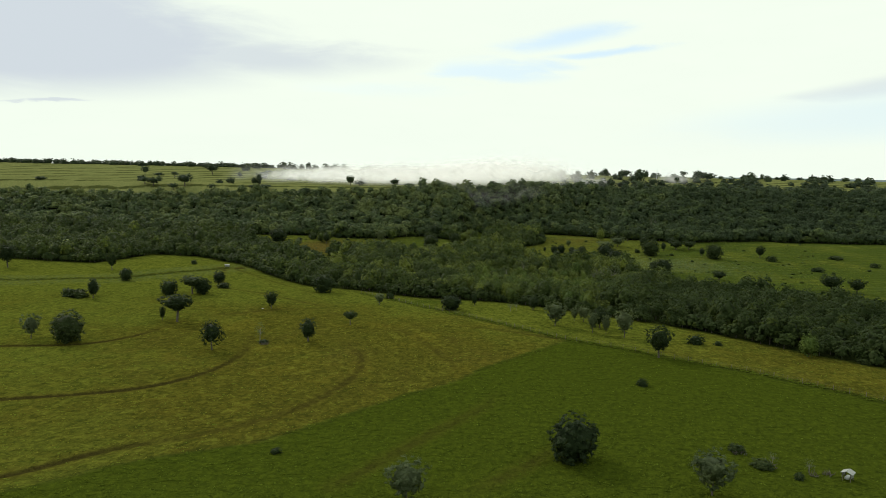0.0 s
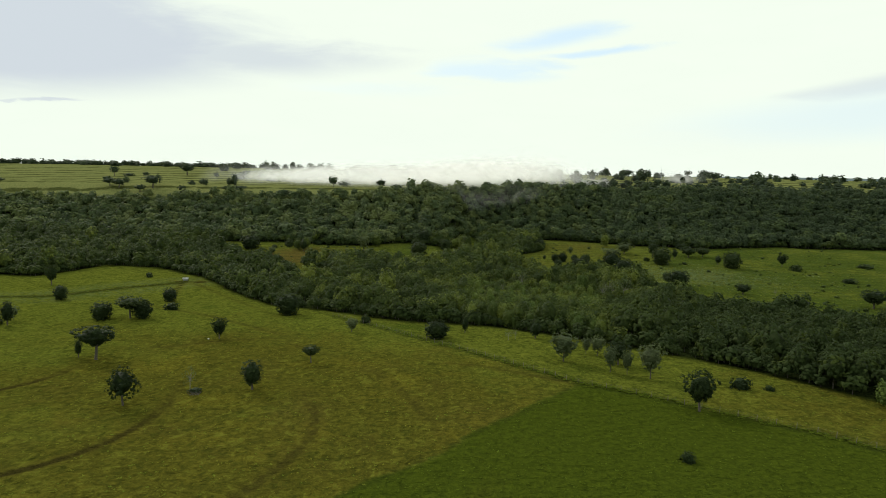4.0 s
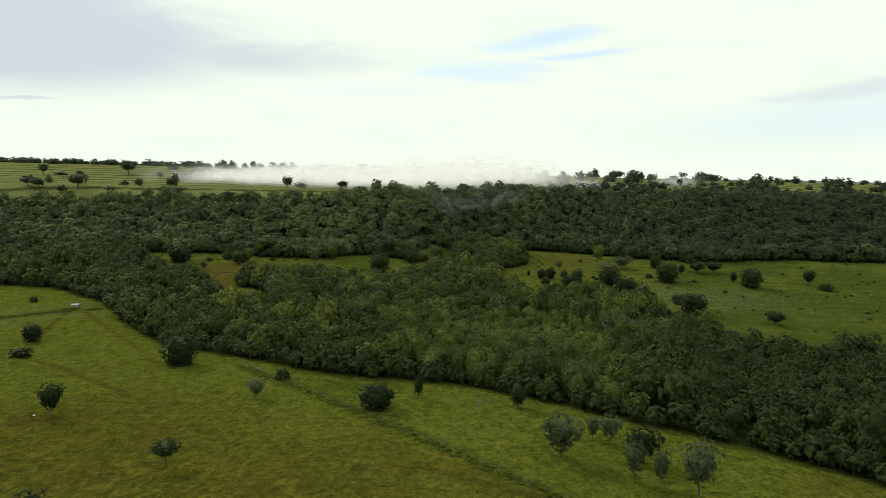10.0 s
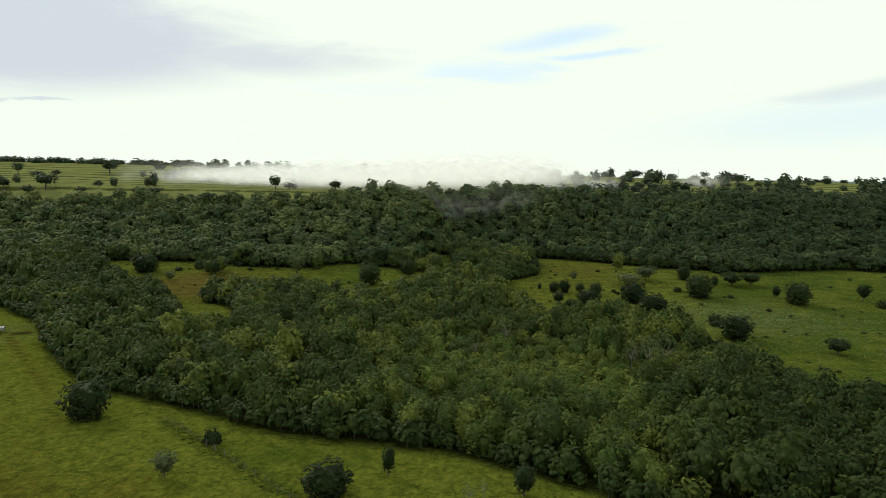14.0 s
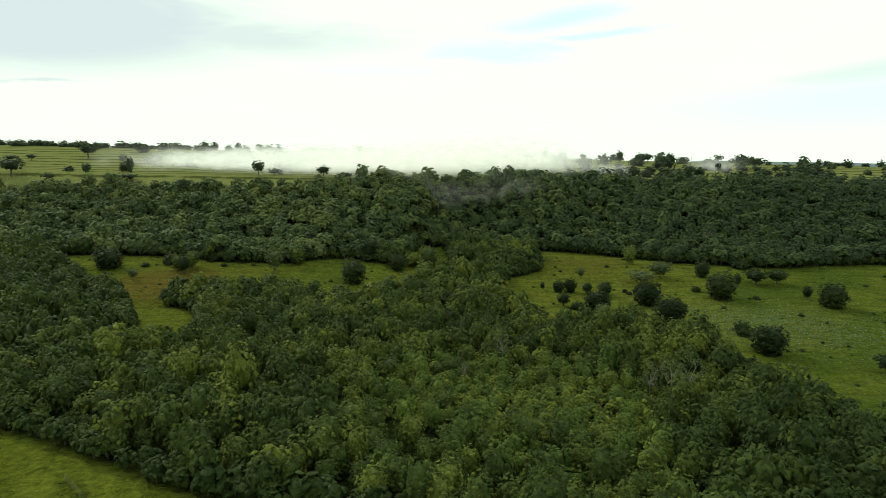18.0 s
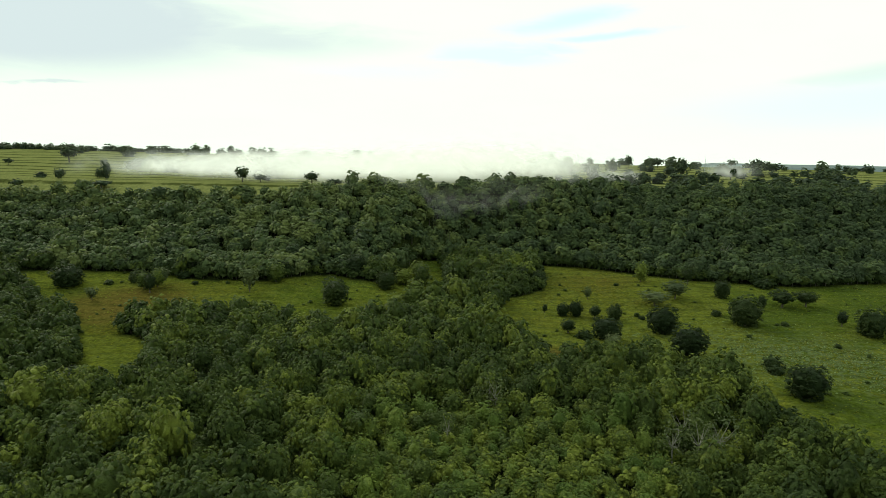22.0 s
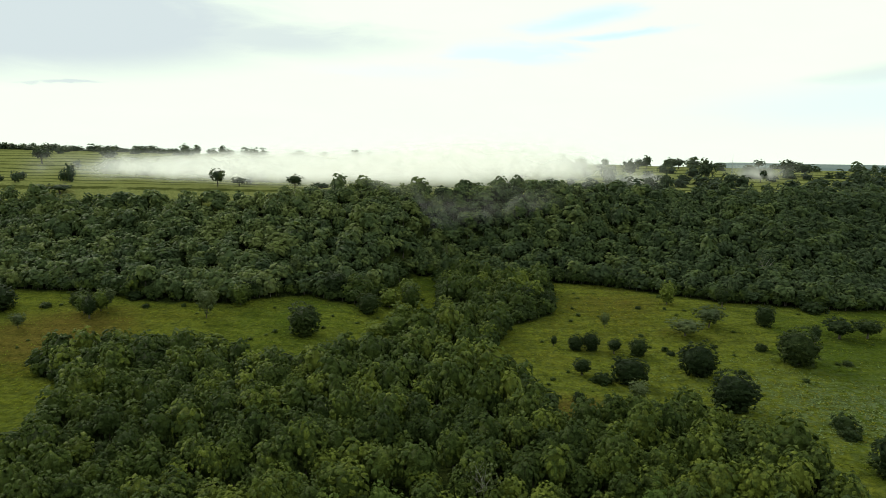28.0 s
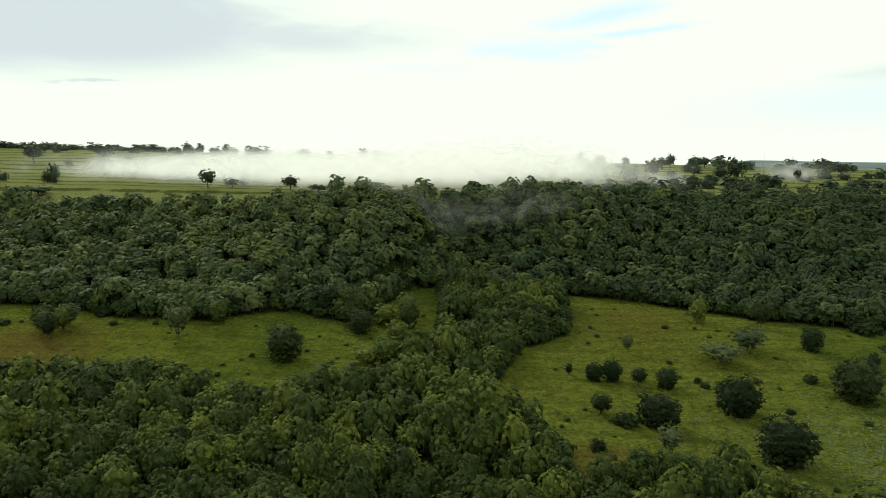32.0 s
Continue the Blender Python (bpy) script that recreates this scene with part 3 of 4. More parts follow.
        flat = np.array([half, half, 0.9 * min(half, tall * 1.3)])
        # each cap: a tip, a ring about it and a ragged rim that hangs
        axis = unit(d + (0, 0, 0.55) + rng.normal(scale=0.28, size=d.shape))
        u = unit(np.cross(axis, rng.normal(size=d.shape)))
        w = np.cross(axis, u)
        m = 6 if three else 7
        t = 2 * math.pi * (np.arange(m)[None] + rng.uniform(-0.3, 0.3, (puffs, m))) / m
        side = np.cos(t)[..., None] * u[:, None] + np.sin(t)[..., None] * w[:, None]
        rim = side * rng.uniform(0.45, 1.35, (puffs, m, 1)) - axis[:, None] * rng.uniform(0.10, 0.62, (puffs, m, 1))
        tip = axis[:, None] * rng.uniform(0.05, 0.35, (puffs, 1, 1))
        v = (np.concatenate([tip, rim], 1) * rp[:, None, None] * flat + c[:, None]).reshape(-1, 3)
        n = unit(np.concatenate([axis[:, None] + 0 * tip, side + 0.75 * axis[:, None]], 1) + rng.normal(scale=0.38, size=(puffs, m + 1, 3))).reshape(-1, 3)
        base = np.arange(puffs)[:, None] * (m + 1)
        j = np.arange(m)[None]
        f = np.stack([base + 0 * j, base + 1 + j, base + 1 + (j + 1) % m], -1).reshape(-1, 3)
        if loose < 1:
            add(v, n, f, True)
        mine = rng.integers(puffs, size=sprays)
        e = unit(rng.normal(size=(sprays, 3)) + 0.7 * axis[mine] + (0, 0, 0.2))
        at = c[mine] + e * (rp[mine] * rng.uniform(0.7 - 0.5 * min(loose, 1), 1.2, sprays))[:, None] * flat
        way = unit(e + rng.normal(scale=0.5, size=e.shape))
        u = unit(np.cross(way, rng.normal(size=e.shape)))
        w = np.cross(way, u)
        s = size * rng.uniform(0.5, 1.3, (sprays, 1))
        q = np.stack([at + u * s, at + w * s * rng.uniform(0.5, 1, (sprays, 1)), at - u * s * rng.uniform(0.6, 1, (sprays, 1)), at - w * s * rng.uniform(0.5, 1, (sprays, 1))], 1)
        corners = 3 if three else 4
        n = unit(e + 0.3 * d[mine] + (0, 0, 0.1) + rng.normal(scale=0.3, size=e.shape))
        add(q[:, :corners].reshape(-1, 3), np.repeat(n, corners, 0), np.arange(corners * sprays).reshape(-1, corners), three)

    def arrays(self):
        t = np.concatenate(self.t) if self.t else np.zeros((0, 3), int)
        q = np.concatenate(self.q) if self.q else np.zeros((0, 4), int)
        return np.concatenate(self.v), np.concatenate(self.n), q, t


def crown(rng, wide, low, high, lobes, sprays, size, flat=0.0, core=0.78, fill=1.0):
    """A crown of lobes between two heights; flat: 1 gathers the lobes into an umbrella."""
    fo = Foliage()
    half, tall = wide / 2, (high - low)
    centres = []
    for i in range(lobes):
        s = (i + 0.5) / lobes
        zz = 1 - 1.85 * s if not flat else 0.75 - 0.8 * s
        ring = math.sqrt(max(0.05, 1 - zz * zz * 0.92)) if zz > -0.45 else 0.86
        turn = i * 2.399963 + rng.uniform(-0.5, 0.5)
        d = np.array([math.cos(turn) * ring, math.sin(turn) * ring, zz])
        lump = rng.uniform(0.5, 1.25)
        r = min(half, tall * 0.55) * rng.uniform(0.2, 0.52) * (11.0 / lobes) ** 0.33 * 1.12
        c = np.array([d[0] * (half - r * 0.75) * lump, d[1] * (half - r * 0.75) * lump, low + tall * 0.5 + d[2] * (tall * 0.5 - r * 0.55)])
        centres.append(c)
        fo.lobe(rng, c, r, unit(d + (0, 0, 0.25)), int(sprays * fill), size, core)
    return fo, centres


def tube(points, radii, sides=6):
    """A tapering round limb along points."""
    v, q = [], []
    points = [np.asarray(p, float) for p in points]
    for i, (p, r) in enumerate(zip(points, radii)):
        way = unit(points[min(i + 1, len(points) - 1)] - points[max(i - 1, 0)])
        a = unit(np.cross(way, (0.3, 0.9, 0.12)))
        b = np.cross(way, a)
        for k in range(sides):
            t = 2 * math.pi * k / sides
            v.append(p + r * (math.cos(t) * a + math.sin(t) * b))
    for i in range(len(points) - 1):
        for k in range(sides):
            m = (k + 1) % sides
            q.append((i * sides + k, i * sides + m, (i + 1) * sides + m, (i + 1) * sides + k))
    return np.array(v), np.array(q)


def joined(pieces):
    v, q, count = [], [], 0
    for a, b in pieces:
        v.append(a)
        q.append(b + count)
        count += len(a)
    return np.concatenate(v), np.concatenate(q)


def part(name, me, mat, parent, label=""):
    ob = new(name, me)
    if mat and not me.materials:
        me.materials.append(mat)
    ob.parent = parent
    if label:
        ob["label"] = label
    return ob


# kind: (width, low, high, caps, sprays, spray size, fan, looseness or lobe core, leaves, bark, trunk radius, limbs); no caps: loose lobes
KINDS = {
    "round": (9.0, -1.4, 8.0, 250, 900, 0.17, 0.25, 0.2, "dark", BARK, 0.28, 3),
    "broad": (10.0, 1.1, 7.6, 190, 900, 0.18, 0.5, 0.6, "dark", BARK, 0.26, 5),
    "umbrella": (11.0, 2.6, 7.4, 200, 900, 0.16, 0.65, 0.3, "dark", BARK, 0.26, 7),
    "uneven": (7.4, 1.1, 8.6, 160, 700, 0.18, -0.35, 0.8, "dark", BARK, 0.22, 5),
    "tall": (5.0, 0.3, 8.5, 170, 600, 0.14, 0.15, 0.1, "dark", BARK, 0.20, 3),
    "pale": (7.0, 1.0, 8.0, 130, 1300, 0.13, 0.4, 0.9, "pale", BARK, 0.13, 9),
    "light": (6.0, -0.6, 7.0, 90, 460, 0.18, 0.1, 0.5, "light", BARK, 0.17, 3),
    "bush": (5.0, -1.3, 2.8, 90, 260, 0.13, 0.0, 0.4, "dark", BARK, 0.06, 0),
    "forest": (7.0, -0.8, 9.0, 150, 340, 0.17, 0.15, 0.3, "forest", BARK, 0.16, 0),
    "young": (5.0, -1.0, 6.0, 90, 360, 0.13, 0.0, 0.7, "light", BARK, 0.10, 0),
    "bare": (5.0, 2.0, 8.5, 0, 12, 0.22, 0.0, 0.0, "pale", BARK_PALE, 0.13, 12),
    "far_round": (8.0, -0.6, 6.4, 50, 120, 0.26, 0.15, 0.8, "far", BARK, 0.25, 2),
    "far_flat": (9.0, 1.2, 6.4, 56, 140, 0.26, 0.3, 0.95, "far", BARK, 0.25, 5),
}
MADE = {}


def build_tree(kind, variant):
    wide, low, high, lobes, sprays, size, fan, core, leaves, bark, radius, limbs = KINDS[kind]
    rng = np.random.default_rng(100 * list(KINDS).index(kind) + variant)
    if lobes:
        fo = Foliage()
        fo.dome(rng, low, high, wide / 2 * rng.uniform(0.95, 1.08), lobes, sprays, size, False, fan, core, -0.9)
        centres = [np.array([0.5 * wide / 2 * math.cos(2.4 * i), 0.5 * wide / 2 * math.sin(2.4 * i), low + (high - low) * rng.uniform(0.4, 0.65)]) for i in range(12)]
    else:
        fo, centres = crown(rng, wide * rng.uniform(0.92, 1.08), low, high, 14, sprays, size, 0.0, core)
    name = "bush" if kind == "bush" else "tree"
    root = new(name)
    fork = np.array([rng.uniform(-0.3, 0.3), rng.uniform(-0.3, 0.3), max(0.9, low + (high - low) * 0.30)])
    if kind == "bush":
        stems = [tube([(0.2 * math.cos(k), 0.2 * math.sin(k), -0.3), 0.6 * c, c], [radius, radius * 0.7, radius * 0.3], 5) for k, c in enumerate(centres[:5])]
        part("stem", mesh_of("stem", *joined(stems), None, smooth_faces=True), bark, root)
    else:
        trunk = tube([(0, 0, -0.6), (0, 0, 0.3), fork * (0.6, 0.6, 0.6), fork], [radius * 1.7, radius * 1.15, radius, radius * 0.8], 8)
        part("trunk", mesh_of("trunk", *trunk, None, smooth_faces=True), bark, root)
        for c in centres[1 :: max(1, len(centres) // max(limbs, 1))][:limbs]:
            bend = fork * 0.45 + c * 0.55 + rng.normal(scale=0.25, size=3) - (0, 0, 0.25)
            limb = tube([fork - (0, 0, 0.2), bend, c], [radius * 0.55, radius * 0.34, radius * 0.12], 5)
            part("limb", mesh_of("limb", *limb, None, smooth_faces=True), bark, root)
    v, nn, q, t = fo.arrays()
    part("crown", mesh_of("crown", v, q, t, nn), LEAF[leaves], root)
    return root


def tree(kind, x, y, tall=None, wide=None, label="", category="tree", group="", variants=3, rng=None):
    """One tree or bush of a kind at a place, of that height and width."""
    rng = rng or RNG
    base_w, base_h = KINDS[kind][0], KINDS[kind][2]
    variant = int(rng.integers(variants))
    sx = (wide or base_w) / base_w
    sz = (tall or base_h) / base_h
    m = Matrix.LocRotScale((x, y, float(height(x, y)) - 0.02), Euler((0, 0, rng.uniform(0, 6.28))), (sx * rng.uniform(0.86, 1.12), sx * rng.uniform(0.86, 1.12), sz))
    if (kind, variant) in MADE:
        ob = copy_thing(MADE[kind, variant], Matrix())
    else:
        ob = MADE[kind, variant] = build_tree(kind, variant)
    ob.matrix_basis = m
    ob.name = "bush" if kind == "bush" else "tree"
    return tagged(ob, label, category, group)


RNG = np.random.default_rng(7)


def scatter(rng, x0, x1, y0, y1, gap, keep):
    """Places about gap metres apart where keep(x, y) holds."""
    xs, ys = np.meshgrid(np.arange(x0, x1, gap), np.arange(y0, y1, gap * 0.87))
    xs = xs + (np.arange(xs.shape[0]) % 2)[:, None] * gap * 0.5
    x = (xs + rng.uniform(-0.36, 0.36, xs.shape) * gap).ravel()
    y = (ys + rng.uniform(-0.36, 0.36, ys.shape) * gap).ravel()
    ok = keep(x, y)
    return x[ok], y[ok]


def low_growth(x, y):
    """1 where the valley woods sink into marshy scrub."""
    return np.exp(-(((x + 5) / 34) ** 2 + ((y - 328) / 24) ** 2))


def woods(name, x, y, tall, wide, leaves, caps, sprays, size, label, seed, lighter, flat=0.0, low=0.0):
    """Many trees that nobody could count, as one joined mass of crowns and trunks."""
    rng = np.random.default_rng(seed)
    forms = []
    for k in range(14):
        fo = Foliage()
        fo.dome(rng, rng.uniform(-0.20, -0.05) + low + flat * 0.5 * (k % 2 == 0), 1.0, 0.56, int(caps * rng.uniform(0.8, 1.25)), sprays, size, True, 0.15, 0.3, -0.4)
        forms.append(fo.arrays())
    trunk_v, trunk_q = tube([(0, 0, -0.08), (0, 0, 0.2), (0.02, 0.01, 0.55)], [0.026, 0.020, 0.010], 5)
    V, N, Q, T, tint, count = [], [], [], [], [], 0
    TQ, tv = [], []
    pick = rng.integers(len(forms), size=len(x))
    z = height(x, y)
    for i in range(len(x)):
        v, nn, q, t = forms[pick[i]]
        a = rng.uniform(0, 6.283)
        c, s = math.cos(a), math.sin(a)
        rot = np.array([[c, s, 0], [-s, c, 0], [0, 0, 1]])
        scale = (wide[i], wide[i], tall[i])
        V.append((v @ rot) * scale + (x[i], y[i], z[i]))
        N.append(nn @ rot)
        Q.append(q + count)
        T.append(t + count)
        count += len(v)
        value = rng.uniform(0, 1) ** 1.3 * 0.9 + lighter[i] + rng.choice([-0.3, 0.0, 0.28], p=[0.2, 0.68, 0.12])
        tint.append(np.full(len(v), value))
        V.append(trunk_v * scale + (x[i], y[i], z[i]))
        N.append(unit(trunk_v * (1, 1, 0)))
        TQ.append(trunk_q + count)
        tint.append(np.zeros(len(trunk_v)))
        count += len(trunk_v)
    quads = np.concatenate([q for q in Q if len(q)] + TQ)
    tris = np.concatenate(T)
    slots = np.zeros(len(quads) + len(tris), int)
    cut = sum(len(q) for q in Q)
    slots[cut : len(quads)] = 1
    me = mesh_of(name, np.concatenate(V), quads, tris, np.concatenate(N), slots=slots)
    a = me.attributes.new("tint", "FLOAT", "POINT")
    a.data.foreach_set("value", np.concatenate(tint).astype(np.float32))
    me.materials.append(LEAF[leaves])
    me.materials.append(BARK)
    return tagged(new(name, me), label, "woods", kind="stuff")


# ---- the woods ----
NEAR_WOOD = (-40, 22)


def stand_woods():
    rng = np.random.default_rng(11)
    keep = lambda x, y: well_in(x, y) & (x < 0.47 * y + 30) & (x > -0.93 * y - 15) & (y < np.interp(x, FOOT_X, FOOT_Y) - 4)
    x, y = scatter(rng, -440, 190, 190, 545, 5.5, keep)
    marsh = low_growth(x, y)
    broad = np.sin(x / 17.0 + 1.3 * np.sin(y / 23.0)) * np.sin(y / 14.0 + x / 31.0)
    size = rng.normal(1.0, 0.18, len(x)).clip(0.62, 1.5) + 0.10 * broad
    tall = 8.0 * size * rng.normal(1.0, 0.15, len(x)).clip(0.6, 1.4) * (1 - 0.5 * marsh)
    wide = 5.9 * size * (1 - 0.3 * marsh)
    near = (x > NEAR_WOOD[0]) & (x < NEAR_WOOD[1]) & (y < 352)
    for i in np.flatnonzero(near):
        if rng.uniform() < 0.12 + 0.8 * marsh[i]:
            tree("young", x[i], y[i], tall[i], wide[i] * 0.9, "light green young tree in the marshy valley scrub", "tree", "young trees of the valley woods", 4, rng)
        else:
            tree("forest", x[i], y[i], tall[i], wide[i], "broadleaf forest tree in the dense valley woods", "tree", "trees of the valley woods", 7, rng)
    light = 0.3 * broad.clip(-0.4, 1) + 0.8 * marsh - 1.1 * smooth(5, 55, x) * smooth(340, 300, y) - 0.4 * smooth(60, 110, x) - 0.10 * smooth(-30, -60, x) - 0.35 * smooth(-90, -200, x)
    label = "dense dark green broadleaf woods filling the valley"
    close = (y < 400) & (x > -110)
    for r, sprays, size, puffs in (((~near) & close, 110, 0.030, 110), ((~near) & ~close, 36, 0.040, 58)):
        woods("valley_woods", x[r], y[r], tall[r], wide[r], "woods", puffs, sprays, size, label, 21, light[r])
    # low scrub and reeds where the ground is wet
    wet = lambda x, y: well_in(x, y, 4.0) & (low_growth(x, y) > 0.32)
    sx, sy = scatter(rng, -60, 50, 285, 375, 2.9, wet)
    size = rng.uniform(0.6, 1.3, len(sx))
    woods("marsh_scrub", sx, sy, 2.9 * size, 3.0 * size, "woods", 30, 30, 0.05, "low light green scrub on the wet valley floor", 25, rng.uniform(0.35, 0.75, len(sx)))
    # the same woods on either side of the way
    aside = lambda x, y: well_in(x, y, 4.0) & ((x >= 0.47 * y + 30) | (x <= -0.93 * y - 15)) & (y < np.interp(x, FOOT_X, FOOT_Y) - 4)
    sx, sy = scatter(rng, -640, 320, 45, 545, 12.0, aside)
    woods("valley_woods", sx, sy, rng.uniform(6, 9.5, len(sx)), rng.uniform(13, 17, len(sx)), "woods", 30, 10, 0.05, label, 24, np.full(len(sx), -0.3))
    rim = lambda x, y: wooded(x, y) & ~well_in(x, y, 3.6) & (x < 0.47 * y + 25) & (x > -0.93 * y - 10) & (y < last_trees(x) - 4)
    x, y = scatter(rng, -440, 320, 190, 610, 3.0, rim)
    size = rng.uniform(0.6, 1.25, len(x))
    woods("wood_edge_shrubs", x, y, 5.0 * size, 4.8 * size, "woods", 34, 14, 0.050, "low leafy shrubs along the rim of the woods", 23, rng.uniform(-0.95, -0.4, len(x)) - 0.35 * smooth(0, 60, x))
    keep = lambda x, y: well_in(x, y, 1.0) & (x < 0.47 * y + 25) & (x > -0.93 * y - 10) & (y >= np.interp(x, FOOT_X, FOOT_Y) - 4)
    x, y = scatter(rng, -520, 330, 440, 700, 4.5, keep)
    size = rng.normal(1.0, 0.2, len(x)).clip(0.6, 1.5)
    tall = 7.3 * size * rng.normal(1.0, 0.13, len(x))
    wide = 6.7 * size * rng.normal(1.0, 0.14, len(x)).clip(0.7, 1.4)
    # the tint also carries sky light: crowns painted paler up the slope
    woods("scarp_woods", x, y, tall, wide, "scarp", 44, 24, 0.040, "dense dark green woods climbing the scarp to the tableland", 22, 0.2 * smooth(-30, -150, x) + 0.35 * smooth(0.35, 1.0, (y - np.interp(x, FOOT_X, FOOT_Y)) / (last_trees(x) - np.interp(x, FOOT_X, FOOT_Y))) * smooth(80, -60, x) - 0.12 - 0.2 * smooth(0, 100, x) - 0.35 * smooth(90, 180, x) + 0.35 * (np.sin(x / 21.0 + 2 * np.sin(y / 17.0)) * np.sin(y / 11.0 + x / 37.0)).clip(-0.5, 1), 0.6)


stand_woods()


# ---- morning mist on the brow ----
def mist_material():
    m, n = material("mist")
    place = n.add("ShaderNodeNewGeometry").outputs["Position"]
    long_ = n.add("ShaderNodeVectorMath", operation="MULTIPLY", in_0=place, in_1=(0.6, 0.6, 1.0)).outputs[0]
    wisp = n.noise(long_, 0.055, 5, 0.55, 0.5)
    billow = n.noise(long_, 0.018, 2, 0.5, 0.2)
    fade = n.add("ShaderNodeAttribute", attribute_name="fade").outputs["Fac"]
    ragged = n.math("ADD", n.math("MULTIPLY", n.math("SUBTRACT", wisp, 0.5), 1.9), n.math("MULTIPLY", n.math("SUBTRACT", billow, 0.5), 1.2))
    f = n.math("ADD", fade, ragged)
    dense = n.math("MULTIPLY", n.step(f, -0.15, 0.95), n.step(fade, -0.05, 0.7))
    dense = n.math("MULTIPLY", dense, 0.72)
    up = n.add("ShaderNodeCombineXYZ", in_0=-0.20, in_1=-0.10, in_2=1.0).outputs[0]
    down = n.add("ShaderNodeCombineXYZ", in_0=0.20, in_1=0.10, in_2=-1.0).outputs[0]
    front = n.add("ShaderNodeBsdfDiffuse", in_0=rgb(0.68, 0.69, 0.675))
    n.plug(front.inputs["Normal"], up)
    back = n.add("ShaderNodeBsdfTranslucent", in_0=rgb(0.68, 0.69, 0.675))
    n.plug(back.inputs["Normal"], down)
    a = n.add("ShaderNodeAddShader", in_0=front.outputs[0], in_1=back.outputs[0])
    clear = n.add("ShaderNodeBsdfTransparent")
    mixed = n.add("ShaderNodeMixShader", in_0=dense, in_1=clear.outputs[0], in_2=a.outputs[0])
    finish(n, mixed.outputs[0])
    return m


MIST = mist_material()


MIST_X = (-300, -262, -205, -120, -60, -10, 22, 55)
MIST_TOP = (56, 63, 65, 68, 77, 81, 74, 62)
MIST_FULL = (0.0, 0.45, 0.85, 0.95, 1.0, 0.72, 0.32, 0.0)


def mist_sheet(x0, x1, back, seed, strength=1.0, top=None):
    """A veil of mist hanging over the ground, so far behind the brow; top: how high it stands, where it is a wisp of its own."""
    nx, nz = 90, 16
    s = np.linspace(0, 1, nx)
    x = x0 + (x1 - x0) * s
    y = np.interp(x, BROW_X, BROW_Y) + back + 4 * np.sin(s * 9 + seed)
    base = height(x, y) - 1.0
    lift = top + 0 * x if top else np.interp(x, MIST_X, MIST_TOP) - base
    lift = np.maximum(lift, 2.0) * (1 + 0.05 * np.sin(s * 23 + seed * 1.7))
    edge = np.minimum(smooth(0, 0.3, s), smooth(1, 0.7, s)) if top else np.interp(x, MIST_X, MIST_FULL)
    v, fade = [], []
    for j in range(nz):
        h = j / (nz - 1)
        v.append(np.stack([x + 1.5 * np.sin(h * 5 + s * 20), y + 5 * (h - 0.3), base + h * lift], 1))
        fade.append(strength * edge * (1 - smooth(0.25, 1.0, h)) * smooth(-0.06, 0.40, h))
    v = np.concatenate(v)
    i = (np.arange(nz - 1)[:, None] * nx + np.arange(nx - 1)[None]).ravel()
    me = mesh_of("mist_veil", v, np.stack([i, i + 1, i + nx + 1, i + nx], 1), None, smooth_faces=True)
    a = me.attributes.new("fade", "FLOAT", "POINT")
    a.data.foreach_set("value", np.concatenate(fade).astype(np.float32))
    me.materials.append(MIST)
    return me


def lay_mist():
    sheets = [(-300, 85, 7, 1, 0.75), (-300, 85, 20, 2, 0.9), (-300, 85, 38, 3, 1.0), (-300, 85, 60, 4, 1.1), (-300, 85, 88, 5, 1.1),
              (-125, 15, -30, 6, 0.30, 34), (16, 66, 56, 7, 0.5, 24), (95, 175, 110, 8, 0.45, 20)]
    for s in sheets:
        tagged(new("mist", mist_sheet(*s)), "thin white morning mist drifting over the brow", "mist", kind="stuff")


lay_mist()


# ---- single trees and bushes of the meadow: x, y, height, width ----
def stand(kind, label, category, group, rows):
    full = {"round": 1.1, "bush": 1.1, "tall": 1.1, "pale": 1.1, "umbrella": 1.22, "broad": 1.15}.get(kind, 1.0)
    for x, y, tall, wide in rows:
        tall, wide = tall * (full + 1) / 2, wide * full
        tree(kind, x, y, tall, wide, label, category, group)


stand("round", "dark green dome-crowned tree standing alone on the pasture", "tree", "lone trees on the meadow",
      [(-193, 278, 6.4, 7), (-134.7, 164.3, 9, 11.7), (-151.3, 287.9, 5.6, 7), (-93.5, 270, 8.6, 11.4), (-34, 246, 5.8, 8), (8.9, 110.1, 8.2, 10), (-138, 248, 7, 9), (-150, 243, 6.4, 8)])
stand("broad", "broad dark tree with a visible trunk on the pasture", "tree", "spreading trees on the meadow",
      [(35.3, 190, 9, 8.2), (-99, 227, 6.4, 5.4), (-224, 312, 9.2, 6), (-277, 302, 12, 10), (20.8, 225.5, 6.3, 6.6)])
stand("umbrella", "small flat-topped tree with a bare trunk on the pasture", "tree", "flat-topped trees on the meadow", [(-62.5, 207.5, 4.4, 4.8), (-142, 247, 7, 11), (-120, 198, 8.6, 12.4)])
stand("uneven", "dark tree with an uneven tiered crown on the pasture", "tree", "uneven trees on the meadow", [(-90.3, 165.5, 9, 6.4)])
stand("tall", "narrow upright dark tree standing on the yellow pasture", "tree", "upright trees on the meadow",
      [(-67.9, 182, 7.2, 5.0), (-173.6, 228.5, 8, 4.5), (-26, 255, 5.4, 2.4), (-2.7, 251.5, 5.4, 4.0), (-126, 199, 5.2, 2.0)])
